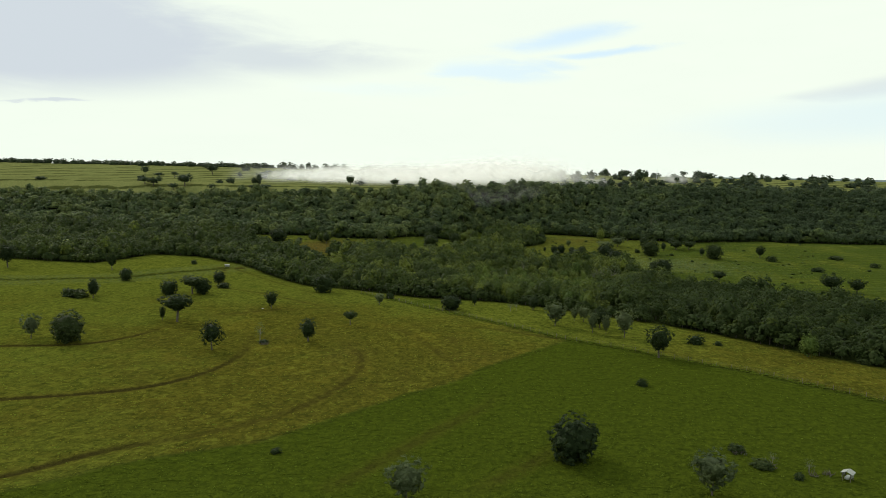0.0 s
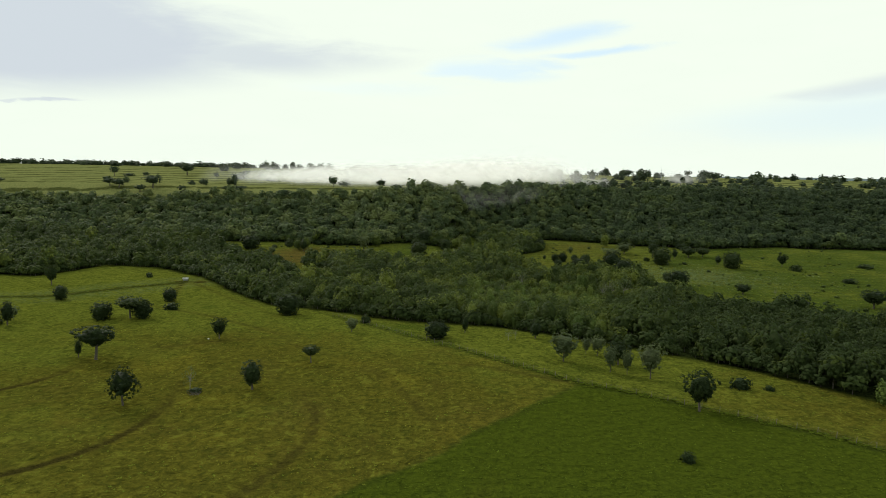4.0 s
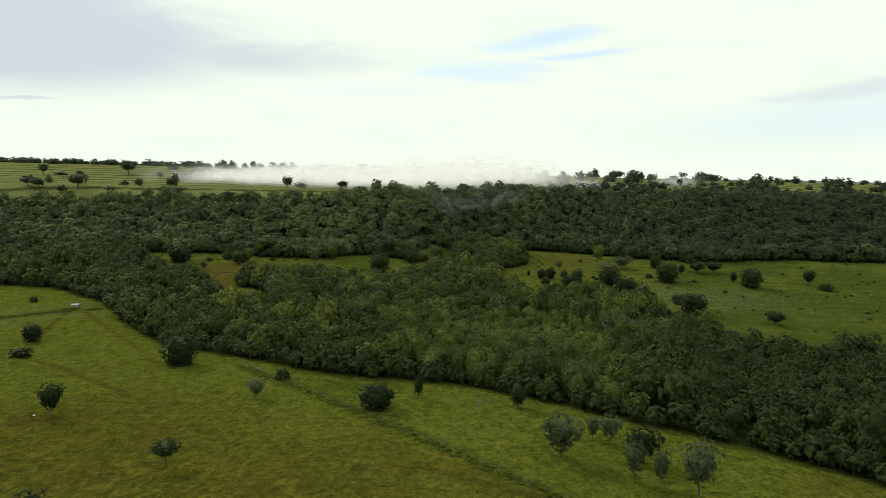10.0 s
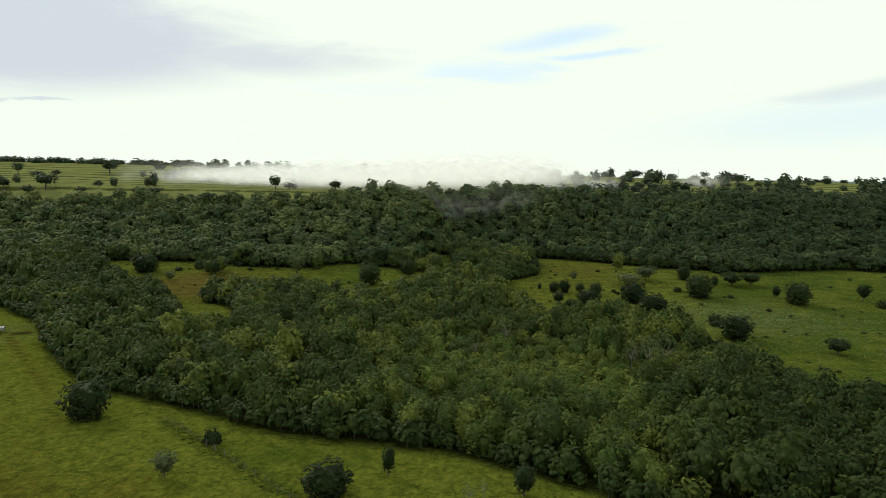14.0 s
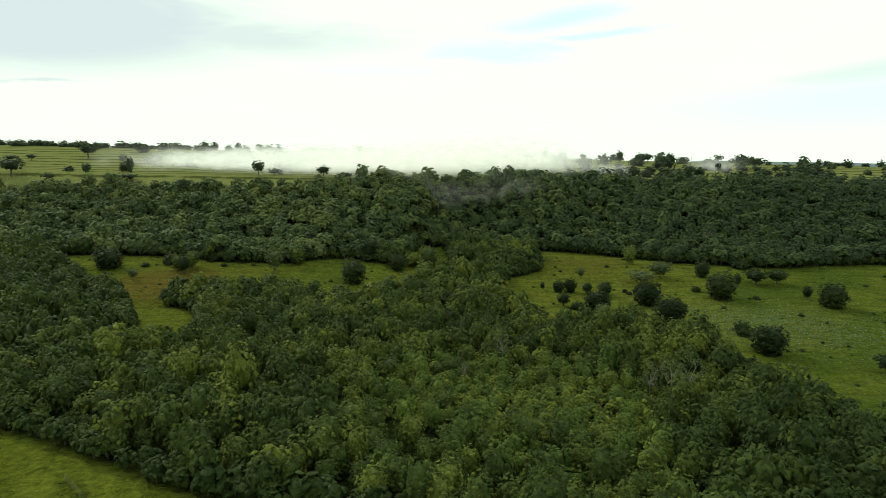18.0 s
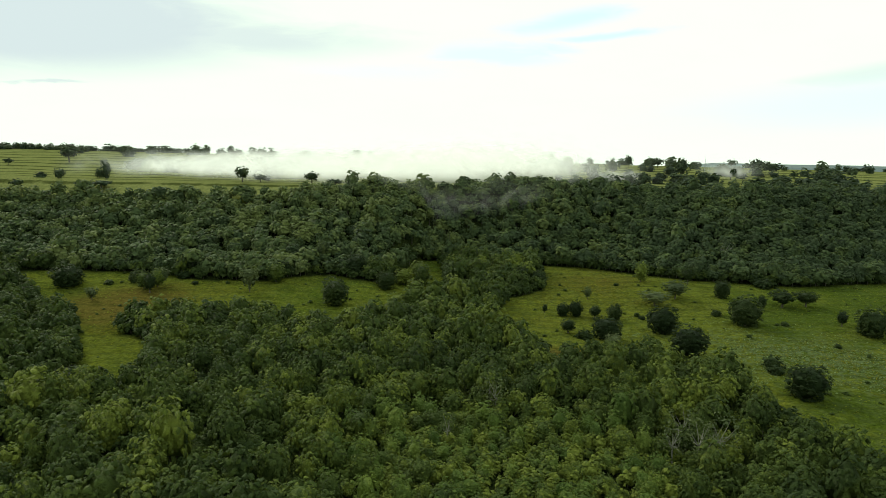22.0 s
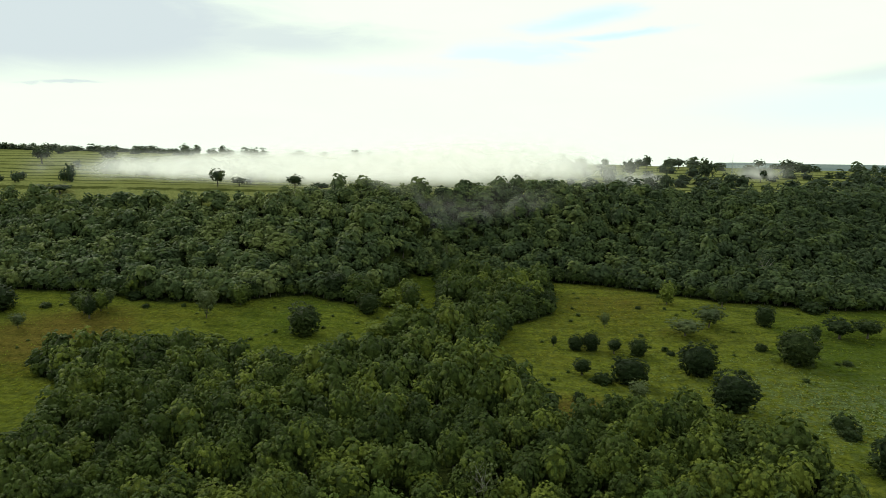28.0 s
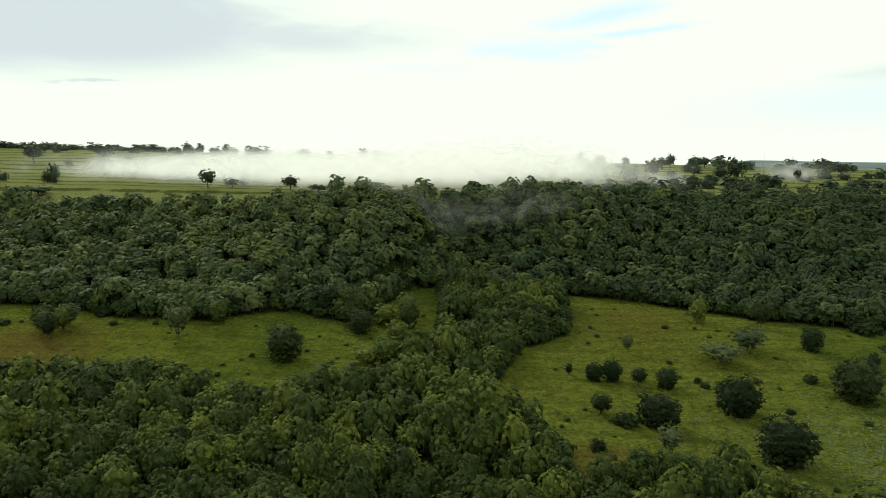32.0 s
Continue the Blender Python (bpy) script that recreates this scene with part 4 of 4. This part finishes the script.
stand("pale", "grey-green thin-crowned tree by the fence", "tree", "pale trees along the fence",
      [(5.7, 224.5, 8.6, 8.8), (12.5, 235.3, 4.8, 3.4), (15.7, 233.9, 6, 4.6), (18, 217.3, 7, 5), (28, 214, 9.4, 7.8), (22.3, 216.3, 6.6, 3.6), (-62.5, 246.5, 4.6, 4.4), (-146.9, 164.5, 7.6, 5.4),
       (-16.8, 87, 7, 7.4), (30.7, 100.5, 7.2, 6.6), (-178, 236, 5, 4.5)])
stand("bare", "nearly leafless grey sapling on the pasture", "tree", "bare saplings on the meadow",
      [(-81.5, 178, 6.4, 3.4), (-150.6, 245, 5, 1.8), (-11.1, 246.3, 3.6, 3), (-9, 248.1, 3.6, 2.4), (49.6, 113, 2.6, 2.0), (44.5, 116, 2.0, 2.0)])
stand("light", "light green bushy tree against the edge of the woods", "tree", "bushy trees by the woods", [(79.3, 200.5, 7.4, 6), (100, 187, 6, 6)])
stand("bush", "low dark rounded bush on the grass", "bush", "bushes on the meadow",
      [(-196.7, 346, 2.6, 3.8), (-184, 229, 3.8, 6.5), (-179, 228, 3.6, 6), (-138.8, 268, 2.8, 6), (-62.3, 263, 2.8, 4), (49.5, 210, 3, 5.6), (27, 159.5, 2, 3), (-44, 101.3, 1, 2), (93, 196, 2, 6),
       (39.3, 120, 1.6, 3.2), (41.9, 113.5, 1.5, 3.6), (56, 209, 1.4, 2.6), (-80.5, 178.5, 1.0, 4.0), (47, 110, 1.2, 2.2), (-102, 331, 1.2, 2.4)])

# ---- trees and bushes of the glades ----
stand("round", "dense dark green bushy tree standing in the glade", "tree", "dense trees of the glades",
      [(-186, 441, 9, 13.5), (-12, 487.6, 10, 8), (-5, 492, 7.1, 8.1), (19, 427, 7.4, 10.6), (38, 437, 9.3, 12.2), (42, 414, 9.4, 12.0), (67.4, 451, 10.6, 12.4), (65.5, 384, 9, 12), (106, 446, 9.8, 11.6), (-78, 443, 10, 12.2), (-82, 483, 9.6, 12.4), (-65.5, 471, 7.8, 9.4),
       (67.7, 486, 7.4, 7.6), (9.8, 452, 5.8, 5.8), (5.2, 451, 4.9, 5.2), (23.4, 450, 5.6, 6.2)])
stand("broad", "dark broad-crowned tree in the open glade", "tree", "broad trees of the glades",
      [(58.3, 506, 7.4, 6.6), (141, 350, 8, 11), (151, 346, 7, 9), (-109, 470, 7, 6.4), (138, 460, 7.4, 6.4), (88, 478, 6.4, 12), (97, 480, 6, 9), (93, 372.5, 4.9, 8)])
stand("tall", "small upright dark tree in the glade", "tree", "upright trees of the glades", [(-1.3, 453, 3.4, 2.4), (78.7, 471.5, 5.8, 4), (100.8, 456, 5.6, 4.4), (16.5, 450.5, 5, 4.2), (6.8, 430, 4.8, 5.0), (-151, 441, 8, 5)])
stand("pale", "grey thin-crowned tree in the glade", "tree", "pale trees of the glades",
      [(40, 471, 5.6, 11.6), (49, 481, 7.4, 12), (-114.6, 450, 10.6, 8.6), (14.9, 474, 5.4, 3.6), (-166, 428, 5, 5.5), (-99, 489, 11, 6.6), (20, 413, 5.6, 6), (-152, 451, 7, 6.4)])
stand("forest", "mid-green leafy tree in the mouth of the glade", "tree", "leafy trees of the glades",
      [(-61, 483, 8, 10), (-53, 483, 10.6, 9), (-49, 446, 9.7, 10), (-44, 450, 7, 7), (-55, 445.5, 6.3, 8.5), (-72, 490, 6.7, 8.4), (-57, 495, 9, 9), (-52, 465, 8, 9),
       (-156, 445, 7.7, 7.3), (-152, 448, 8.3, 7.3), (-109.5, 463.7, 9, 9), (39, 507, 9.8, 8.7), (22, 406, 4, 6.7), (8.5, 392, 4.8, 7.2)])
stand("bush", "low dark bush on the glade's grass", "bush", "bushes of the glades",
      [(90, 508.6, 3.9, 11), (-173, 448, 2, 4.4), (-165, 453.6, 4.6, 5.5), (-148.7, 462, 3.3, 5.4), (5.9, 411, 2.4, 4), (60.4, 461, 2.4, 3.8), (64, 407, 3.6, 6.2), (-167, 459, 4, 6.6), (158, 417, 2.8, 7), (187, 468, 2.6, 7.6), (200, 443, 3.2, 5.8), (63.5, 402, 2.4, 4.6), (142, 449, 4.2, 6.6), (-118, 353, 4.2, 8.4), (12, 425, 3.2, 5),
       (33, 452, 1.4, 2.6), (50, 440, 1.3, 2.4), (90, 430, 1.4, 2.6), (81, 452, 1.6, 3.4), (-160, 452, 1.4, 2.6), (-140, 455, 1.4, 3), (28, 500, 1.2, 2.2)])
stand("bare", "bare grey dead tree among the green crowns", "tree", "dead trees in the woods",
      [(30, 338, 10, 7), (34.5, 340, 10.5, 7.5), (25, 337, 9, 6), (28, 346, 9.5, 6), (-11, 355, 9.5, 7), (-13, 358, 9, 6), (-19, 335, 8, 4), (-51, 545, 11, 7), (80, 536, 12, 10), (91, 560, 12, 11), (-62, 424, 7, 6), (108, 374, 4, 2.4)])


def scrub():
    """Low dark weeds and seedlings scattered over the glades and the far meadow."""
    rng = np.random.default_rng(17)
    x, y = scatter(rng, -220, 190, 335, 545, 7.0, lambda x, y: (inside(GLADE_WEST, x, y) | inside(GLADE_EAST, x, y)) & (x < 0.45 * y))
    lump = np.sin(x * 0.11 + 2 * np.sin(y * 0.07)) * np.sin(y * 0.13 + x * 0.05)
    on = rng.uniform(size=len(x)) < 0.20 + 0.28 * lump
    x, y = x[on], y[on]
    wide = rng.uniform(0.8, 2.4, len(x)) * rng.uniform(0.6, 1.2, len(x))
    woods("glade_scrub", x, y, wide * rng.uniform(0.35, 0.7, len(x)), wide, "woods", 16, 16, 0.08, "low dark weeds and seedlings dotted over the glades", 61, rng.uniform(-0.5, 0.1, len(x)), 0.0, -0.3)


scrub()


# ---- trees of the tableland ----
def stand_tableland():
    rng = np.random.default_rng(5)
    label = "dark wide-crowned tree on the tableland pasture"
    rows = [(-134, 572, 7.6, 11), (-171, 563, 9.2, 10.5), (-168, 580, 4.8, 10), (-121, 574, 3.8, 10.6), (-214, 612, 9.7, 9), (-250, 660, 7.1, 11), (-171, 598, 7.3, 6.5), (-285, 644, 6.4, 8.8),
            (-270, 651, 5.6, 7.2), (-311, 641, 5.4, 6.6), (-262, 568, 6, 7), (-347, 653, 12.5, 17), (-285, 565, 4.9, 7), (-242, 693, 3.0, 7.5), (-29, 677, 6, 6.3), (-174, 619, 7.7, 6.8), (-228, 643, 7.8, 9.2),
            (-333, 695, 9.7, 8.6), (-308, 531, 11.2, 16.6), (-374, 627, 5.1, 9.2), (-273, 548, 6.2, 5.7), (-403, 622, 10.5, 9.4), (-335, 528, 7.7, 13), (-345, 531, 7, 12), (-298, 682, 3.4, 10.3),
            (-314, 523, 6.2, 10.3), (-281, 527, 6, 8), (-247, 534, 4.6, 11), (-238, 536, 5.2, 13), (-257, 567, 11, 6)]
    east = [(25, 682, 14, 14), (41, 714, 14, 15), (55, 649, 12, 10), (86, 810, 8.4, 14), (91, 723, 15, 14), (76, 724, 4.7, 7.9), (83, 659, 9.3, 8.9), (129, 741, 10.4, 10), (158, 860, 8.3, 12.5), (165, 805, 11.5, 16),
            (156, 709, 8.8, 16), (172, 791, 10.8, 20), (115, 672, 5.4, 7.2), (61, 801, 11, 9), (100, 700, 10, 12), (12, 700, 8, 9), (48, 668, 9, 10)]
    for x, y, h, w in rows + east:
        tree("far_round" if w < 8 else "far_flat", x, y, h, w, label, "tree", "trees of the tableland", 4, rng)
    xs, ys = [], []
    for x in np.arange(-780, -345, 2.6):
        xs.append(x + rng.uniform(-3, 3))
        ys.append(820 + 0.1 * x + rng.uniform(-14, 14))
    for x in np.concatenate([np.arange(-400, -60, 16.0), np.arange(-420, -280, 8.0), np.arange(-780, -380, 6.0)]):
        xs.append(x + rng.uniform(-6, 6))
        ys.append(rng.uniform(740, 830))
    for k in range(9):
        xs.append(rng.uniform(-480, -190))
        ys.append(np.interp(xs[-1], BROW_X, BROW_Y) + rng.uniform(-6, 190))
    ex, ey = scatter(rng, -30, 480, 598, 900, 9.0, lambda x, y: y > np.interp(x, BROW_X, BROW_Y) - 2)
    back = ey - np.interp(ex, BROW_X, BROW_Y)
    lump = np.sin(ex / 13.0 + 2 * np.sin(ey / 19.0)) * np.sin(ey / 15.0 + ex / 40.0)
    some = rng.uniform(size=len(ex)) < ((0.46 - 0.0028 * back).clip(0.10, 1) + 0.26 * lump) * np.where(ex < 15, 0.35, 1.0)
    x, y = np.concatenate([xs, ex[some]]), np.concatenate([ys, ey[some]])
    flat = rng.uniform(size=len(x)) < np.where(x < -380, 0.1, 0.4)
    for f in (True, False):
        k = flat == f
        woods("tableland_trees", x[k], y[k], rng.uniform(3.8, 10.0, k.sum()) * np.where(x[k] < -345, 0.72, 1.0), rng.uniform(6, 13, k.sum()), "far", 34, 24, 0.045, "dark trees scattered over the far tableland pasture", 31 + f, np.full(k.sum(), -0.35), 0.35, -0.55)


stand_tableland()


# ---- fence, shelters, mast and small things ----
def box_part(name, size, place, mat, parent, turn=(0, 0, 0), label="", bevel=0.02):
    bm = bmesh.new()
    bmesh.ops.create_cube(bm, size=1.0)
    bmesh.ops.scale(bm, vec=size, verts=bm.verts)
    bmesh.ops.bevel(bm, geom=bm.edges[:], offset=bevel, segments=1, affect="EDGES")
    me = bpy.data.meshes.new(name)
    bm.to_mesh(me)
    bm.free()
    ob = part(name, me, mat, parent, label)
    ob.matrix_basis = pose(*place, *turn)
    return ob


def tube_part(name, points, radii, mat, parent, sides=6, label=""):
    return part(name, mesh_of(name, *tube(points, radii, sides), None, smooth_faces=True), mat, parent, label)


def build_fence(line, gap, label):
    """Weathered posts along a line, with four strands of wire."""
    rng = np.random.default_rng(3)
    root = new("fence")
    x0, y0 = line[0]
    root.location = (x0, y0, float(height(x0, y0)))
    spots = []
    for (ax, ay), (bx, by) in zip(line, line[1:]):
        k = max(1, int(math.hypot(bx - ax, by - ay) / gap))
        spots += [(ax + (bx - ax) * i / k, ay + (by - ay) * i / k) for i in range(k)]
    meshes = []
    for k in range(4):
        v, q = tube([(0, 0, -0.4), (0.01, 0, 0.6), (0.02 * k, 0.01, 1.35), (0.02 * k, 0.01, 1.38)], [0.065, 0.06, 0.055, 0.025], 7)
        me = mesh_of("post", v, q, None, smooth_faces=True)
        me.materials.append(POST_WOOD)
        meshes.append(me)
    tops = []
    for x, y in spots:
        z = float(height(x, y))
        ob = new("post", meshes[int(rng.integers(4))])
        ob.parent = root
        ob.matrix_basis = pose(x - x0, y - y0, z - root.location.z, rng.uniform(-4, 4), rng.uniform(-4, 4), rng.uniform(0, 360))
        tops.append((x - x0, y - y0, z - root.location.z))
    for h in (0.35, 0.65, 0.95, 1.22):
        tube_part("wire", [(a, b, c + h) for a, b, c in tops], [0.005] * len(tops), WIRE, root, 3)
    tagged(root, label, "fence")


build_fence(FENCE, 3.6, "weathered wooden post and wire fence across the pasture")


def build_shelter(x, y, turn, long_, label):
    """A low gabled sheet roof on posts over a feed trough."""
    root = new("feed_shelter")
    root.matrix_basis = pose(x, y, float(height(x, y)), 0, 0, turn)
    w = 1.7
    for sx in (-1, 1):
        for sy in (-1, 1):
            tube_part("post", [(sx * (long_ / 2 - 0.25), sy * (w / 2 - 0.25), -0.4), (sx * (long_ / 2 - 0.25), sy * (w / 2 - 0.25), 1.35)], [0.08, 0.07], POST_WOOD, root)
    for sy in (-1, 1):
        bm = bmesh.new()
        n = 14
        top, low = [], []
        for i in range(n + 1):
            px = -long_ / 2 + long_ * i / n
            ripple = 0.018 if i % 2 else -0.018
            top.append([bm.verts.new((px, 0.02 * sy, 1.78 + ripple)), bm.verts.new((px, sy * w / 2 * 1.12, 1.38 + ripple))])
        for a, b in zip(top, top[1:]):
            bm.faces.new((a[0], b[0], b[1], a[1]) if sy < 0 else (a[0], a[1], b[1], b[0]))
        bmesh.ops.solidify(bm, geom=bm.faces[:], thickness=0.012)
        me = bpy.data.meshes.new("roof_panel")
        bm.to_mesh(me)
        bm.free()
        part("roof_panel", me, WHITE_ROOF, root, "white corrugated sheet")
    for sy in (-1, 1):
        box_part("side_panel", (long_ - 0.3, 0.03, 0.75), (0, sy * (w / 2 - 0.14), 0.98), GREY_METAL, root, bevel=0.008)
    tube_part("ridge_pole", [(-long_ / 2 + 0.1, 0, 1.70), (long_ / 2 - 0.1, 0, 1.70)], [0.05, 0.05], POST_WOOD, root)
    box_part("trough", (long_ * 0.8, 0.7, 0.4), (0, 0, 0.5), GREY_METAL, root, bevel=0.06)
    tagged(root, label, "shelter", "feed shelters")


build_shelter(55.3, 111.5, 52, 1.9, "small white gabled roof over a feed trough")
build_shelter(-172, 337, 20, 2.7, "white sheet roof over a feed trough by the woods")


def build_mast(x, y):
    root = new("radio_mast")
    root.location = (x, y, float(height(x, y)))
    for k in range(3):
        a = 2.094 * k
        tube_part("leg", [(0.5 * math.cos(a), 0.5 * math.sin(a), -0.4), (0.16 * math.cos(a), 0.16 * math.sin(a), 15)], [0.06, 0.04], GREY_METAL, root, 5)
    for i in range(10):
        z0, z1 = 1.4 * i, 1.4 * i + 1.4
        for k in range(3):
            a, b = 2.094 * k, 2.094 * (k + 1)
            r0, r1 = 0.5 - 0.34 * z0 / 15, 0.5 - 0.34 * z1 / 15
            tube_part("brace", [(r0 * math.cos(a), r0 * math.sin(a), z0), (r1 * math.cos(b), r1 * math.sin(b), z1)], [0.025, 0.025], GREY_METAL, root, 4)
    tube_part("antenna", [(0, 0, 14.6), (0, 0, 18.5)], [0.05, 0.03], GREY_METAL, root, 5)
    tagged(root, "thin grey lattice radio mast on the far skyline", "mast")


build_mast(109, 735)


def build_boulder(x, y, size, label):
    bm = bmesh.new()
    bmesh.ops.create_icosphere(bm, subdivisions=2, radius=size)
    for v in bm.verts:
        v.co *= 1 + 0.3 * noise.noise(v.co * 1.9 / size + Vector((x, y, 0)))
        v.co.z *= 0.55
    me = bpy.data.meshes.new("boulder")
    bm.to_mesh(me)
    bm.free()
    me.materials.append(WHITE_ROOF)
    ob = new("boulder", me)
    ob.location = (x, y, float(height(x, y)) + size * 0.15)
    tagged(ob, label, "rock")


build_boulder(-102, 226, 0.32, "pale whitish boulder lying in the pasture grass")


def build_brush(x, y, wide, seed):
    """Dead branches heaped on the grass."""
    rng = np.random.default_rng(seed)
    root = new("brush_pile")
    root.location = (x, y, float(height(x, y)))
    for k in range(16):
        a, b = rng.uniform(0, 6.28), rng.uniform(0.4, 1.0) * wide / 2
        p = np.array([rng.uniform(-0.4, 0.4) * wide, rng.uniform(-0.3, 0.3) * wide, 0.0])
        end = p + (math.cos(a) * b, math.sin(a) * b, rng.uniform(0.2, 1.1))
        tube_part("branch", [p, (p + end) / 2 + rng.normal(scale=0.12, size=3) + (0, 0, 0.1), end], [0.07, 0.045, 0.012], BARK, root, 5)
    tagged(root, "heap of dead brown branches on the grass", "brush pile", "brush piles")


for k, (x, y, w) in enumerate([(39.6, 119, 2.8), (43.2, 114, 3.2), (50.2, 112, 2.0), (52.6, 112.6, 2.0), (-79.5, 176.5, 3.0)]):
    build_brush(x, y, w, 40 + k)


# ---- grass tufts and weeds ----
def tuft_material():
    m, n = material("grass_tufts")
    island = n.add("ShaderNodeNewGeometry").outputs["Random Per Island"]
    tint = n.add("ShaderNodeAttribute", attribute_name="tint").outputs["Fac"]
    lush = n.mix(island, rgb(0.036, 0.050, 0.006), rgb(0.054, 0.072, 0.008))
    fresh = n.mix(island, rgb(0.062, 0.082, 0.011), rgb(0.085, 0.108, 0.014))
    dry = n.mix(island, rgb(0.070, 0.068, 0.010), rgb(0.105, 0.100, 0.014))
    tone = n.mix(n.step(tint, 0.1, 0.5), lush, fresh)
    tone = n.mix(n.step(tint, 0.5, 1.0), tone, dry)
    tone = n.mix(n.step(tint, 1.4, 1.8), tone, n.mix(island, rgb(0.066, 0.092, 0.036), rgb(0.108, 0.136, 0.064)))
    above = n.add("ShaderNodeBsdfDiffuse", in_0=tone)
    under = n.add("ShaderNodeBsdfTranslucent", in_0=tone)
    finish(n, n.add("ShaderNodeAddShader", in_0=above.outputs[0], in_1=under.outputs[0]).outputs[0])
    return m


TUFT = tuft_material()


def sow(name, x, y, tall, wide, tint, blades, label, seed):
    rng = np.random.default_rng(seed)
    k = len(x)
    z = height(x, y)
    turn = rng.uniform(0, 6.283, (k, blades))
    lean = rng.uniform(0.6, 1.1, (k, blades)) * wide[:, None]
    base = np.stack([x, y, z - 0.03], 1)[:, None]
    out = np.stack([np.cos(turn), np.sin(turn), 0 * turn], -1)
    side = np.stack([-np.sin(turn), np.cos(turn), 0 * turn], -1)
    half = 0.42 * wide[:, None, None]
    a = base - side * half
    b = base + side * half
    c = base + out * lean[..., None] + np.array([0, 0, 1.0]) * (tall[:, None] * rng.uniform(0.6, 1.1, (k, blades)))[..., None]
    v = np.stack([b, a, c], 2).reshape(-1, 3)
    nn = np.tile(np.array([0, 0, 1.0]), (len(v), 1)) + rng.normal(scale=0.25, size=(len(v), 3))
    me = mesh_of(name, v, None, np.arange(len(v)).reshape(-1, 3), unit(nn))
    at = me.attributes.new("tint", "FLOAT", "POINT")
    at.data.foreach_set("value", np.repeat(np.clip(tint, 0, 2), blades * 3).astype(np.float32))
    me.materials.append(TUFT)
    tagged(new(name, me), label, "grass", kind="stuff")


def sow_grass():
    rng = np.random.default_rng(9)
    k = 26000
    y = 72 + 205 * rng.uniform(size=k) ** 1.35
    x = rng.uniform(-1, 1, k) * (0.75 * y + 35) - 0.14 * y
    open_ = (y < np.interp(x, EDGE_X, EDGE_Y) - 2)
    clump = np.sin(x * 0.9 + 2 * np.sin(y * 0.21)) * np.sin(y * 0.75 + 2 * np.sin(x * 0.17)) + rng.normal(scale=0.5, size=k)
    on = open_ & (clump > -0.15)
    for line, worn in TRACKS:
        on &= away_from(rounded(line), x, y) > 1.3
    x, y = x[on], y[on]
    cross_x = np.interp(y, [p[1] for p in CROSS_LINE[::-1]], [p[0] for p in CROSS_LINE[::-1]])
    fence_y = np.interp(x, [p[0] for p in FENCE], [p[1] for p in FENCE])
    dry = np.where((x < cross_x) & (y < fence_y), 0.80 - 0.3 * smooth(212, 262, y) - 0.2 * smooth(-90, -190, x), np.where(y < fence_y, 0.0, 0.5)) + rng.normal(scale=0.16, size=len(x))
    wide = rng.uniform(0.28, 0.6, len(x))
    sow("meadow_tufts", x, y, wide * 0.32, wide, np.clip(dry, 0, 1), 3, "tufts of tall pasture grass, green and yellow", 51)
    # weeds along the fence and the field's edge
    px, py = [], []
    for line, many in ((FENCE, 600),):
        for _ in range(many):
            i = int(rng.integers(len(line) - 1))
            s = rng.uniform()
            px.append(line[i][0] * (1 - s) + line[i + 1][0] * s + rng.normal(scale=0.9))
            py.append(line[i][1] * (1 - s) + line[i + 1][1] * s + rng.normal(scale=0.9))
    px, py = np.array(px), np.array(py)
    wide = rng.uniform(0.35, 1.0, len(px))
    sow("fence_weeds", px, py, wide * 0.4, wide, rng.uniform(-0.3, 0.1, len(px)), 5, "dark rank weeds along the fence line", 52)
    # coarse growth in the glades
    x, y = scatter(rng, -235, 190, 330, 545, 1.9, lambda x, y: (inside(GLADE_WEST, x, y) | inside(GLADE_EAST, x, y)) & (x < 0.45 * y))
    on = np.sin(x * 0.33 + np.sin(y * 0.2)) * np.sin(y * 0.41) + rng.normal(scale=0.5, size=len(x)) > 0.15
    x, y = x[on], y[on]
    wide = rng.uniform(0.35, 0.8, len(x))
    sow("glade_tufts", x, y, wide * 0.35, wide, rng.uniform(0.45, 0.95, len(x)), 3, "coarse grass tufts in the forest glades", 53)
    # silvery weeds in the east glade and by the west bank
    x, y = scatter(rng, 20, 150, 385, 455, 0.75, lambda x, y: inside(GLADE_EAST, x, y))
    on = rng.uniform(size=len(x)) < 0.75 * np.exp(-(((x - 75 - (430 - y) * 0.25) / 30) ** 2 + ((y - 418) / 20) ** 2)) + 0.25 * (np.sin(x * 0.21 + np.sin(y * 0.3)) * np.sin(y * 0.33) - 0.3)
    x, y = x[on], y[on]
    wide = rng.uniform(0.3, 0.65, len(x))
    sow("silvery_weeds", x, y, wide * 0.6, wide, rng.uniform(1.4, 2.0, len(x)), 4, "silvery green weeds in the open glade", 54)


sow_grass()
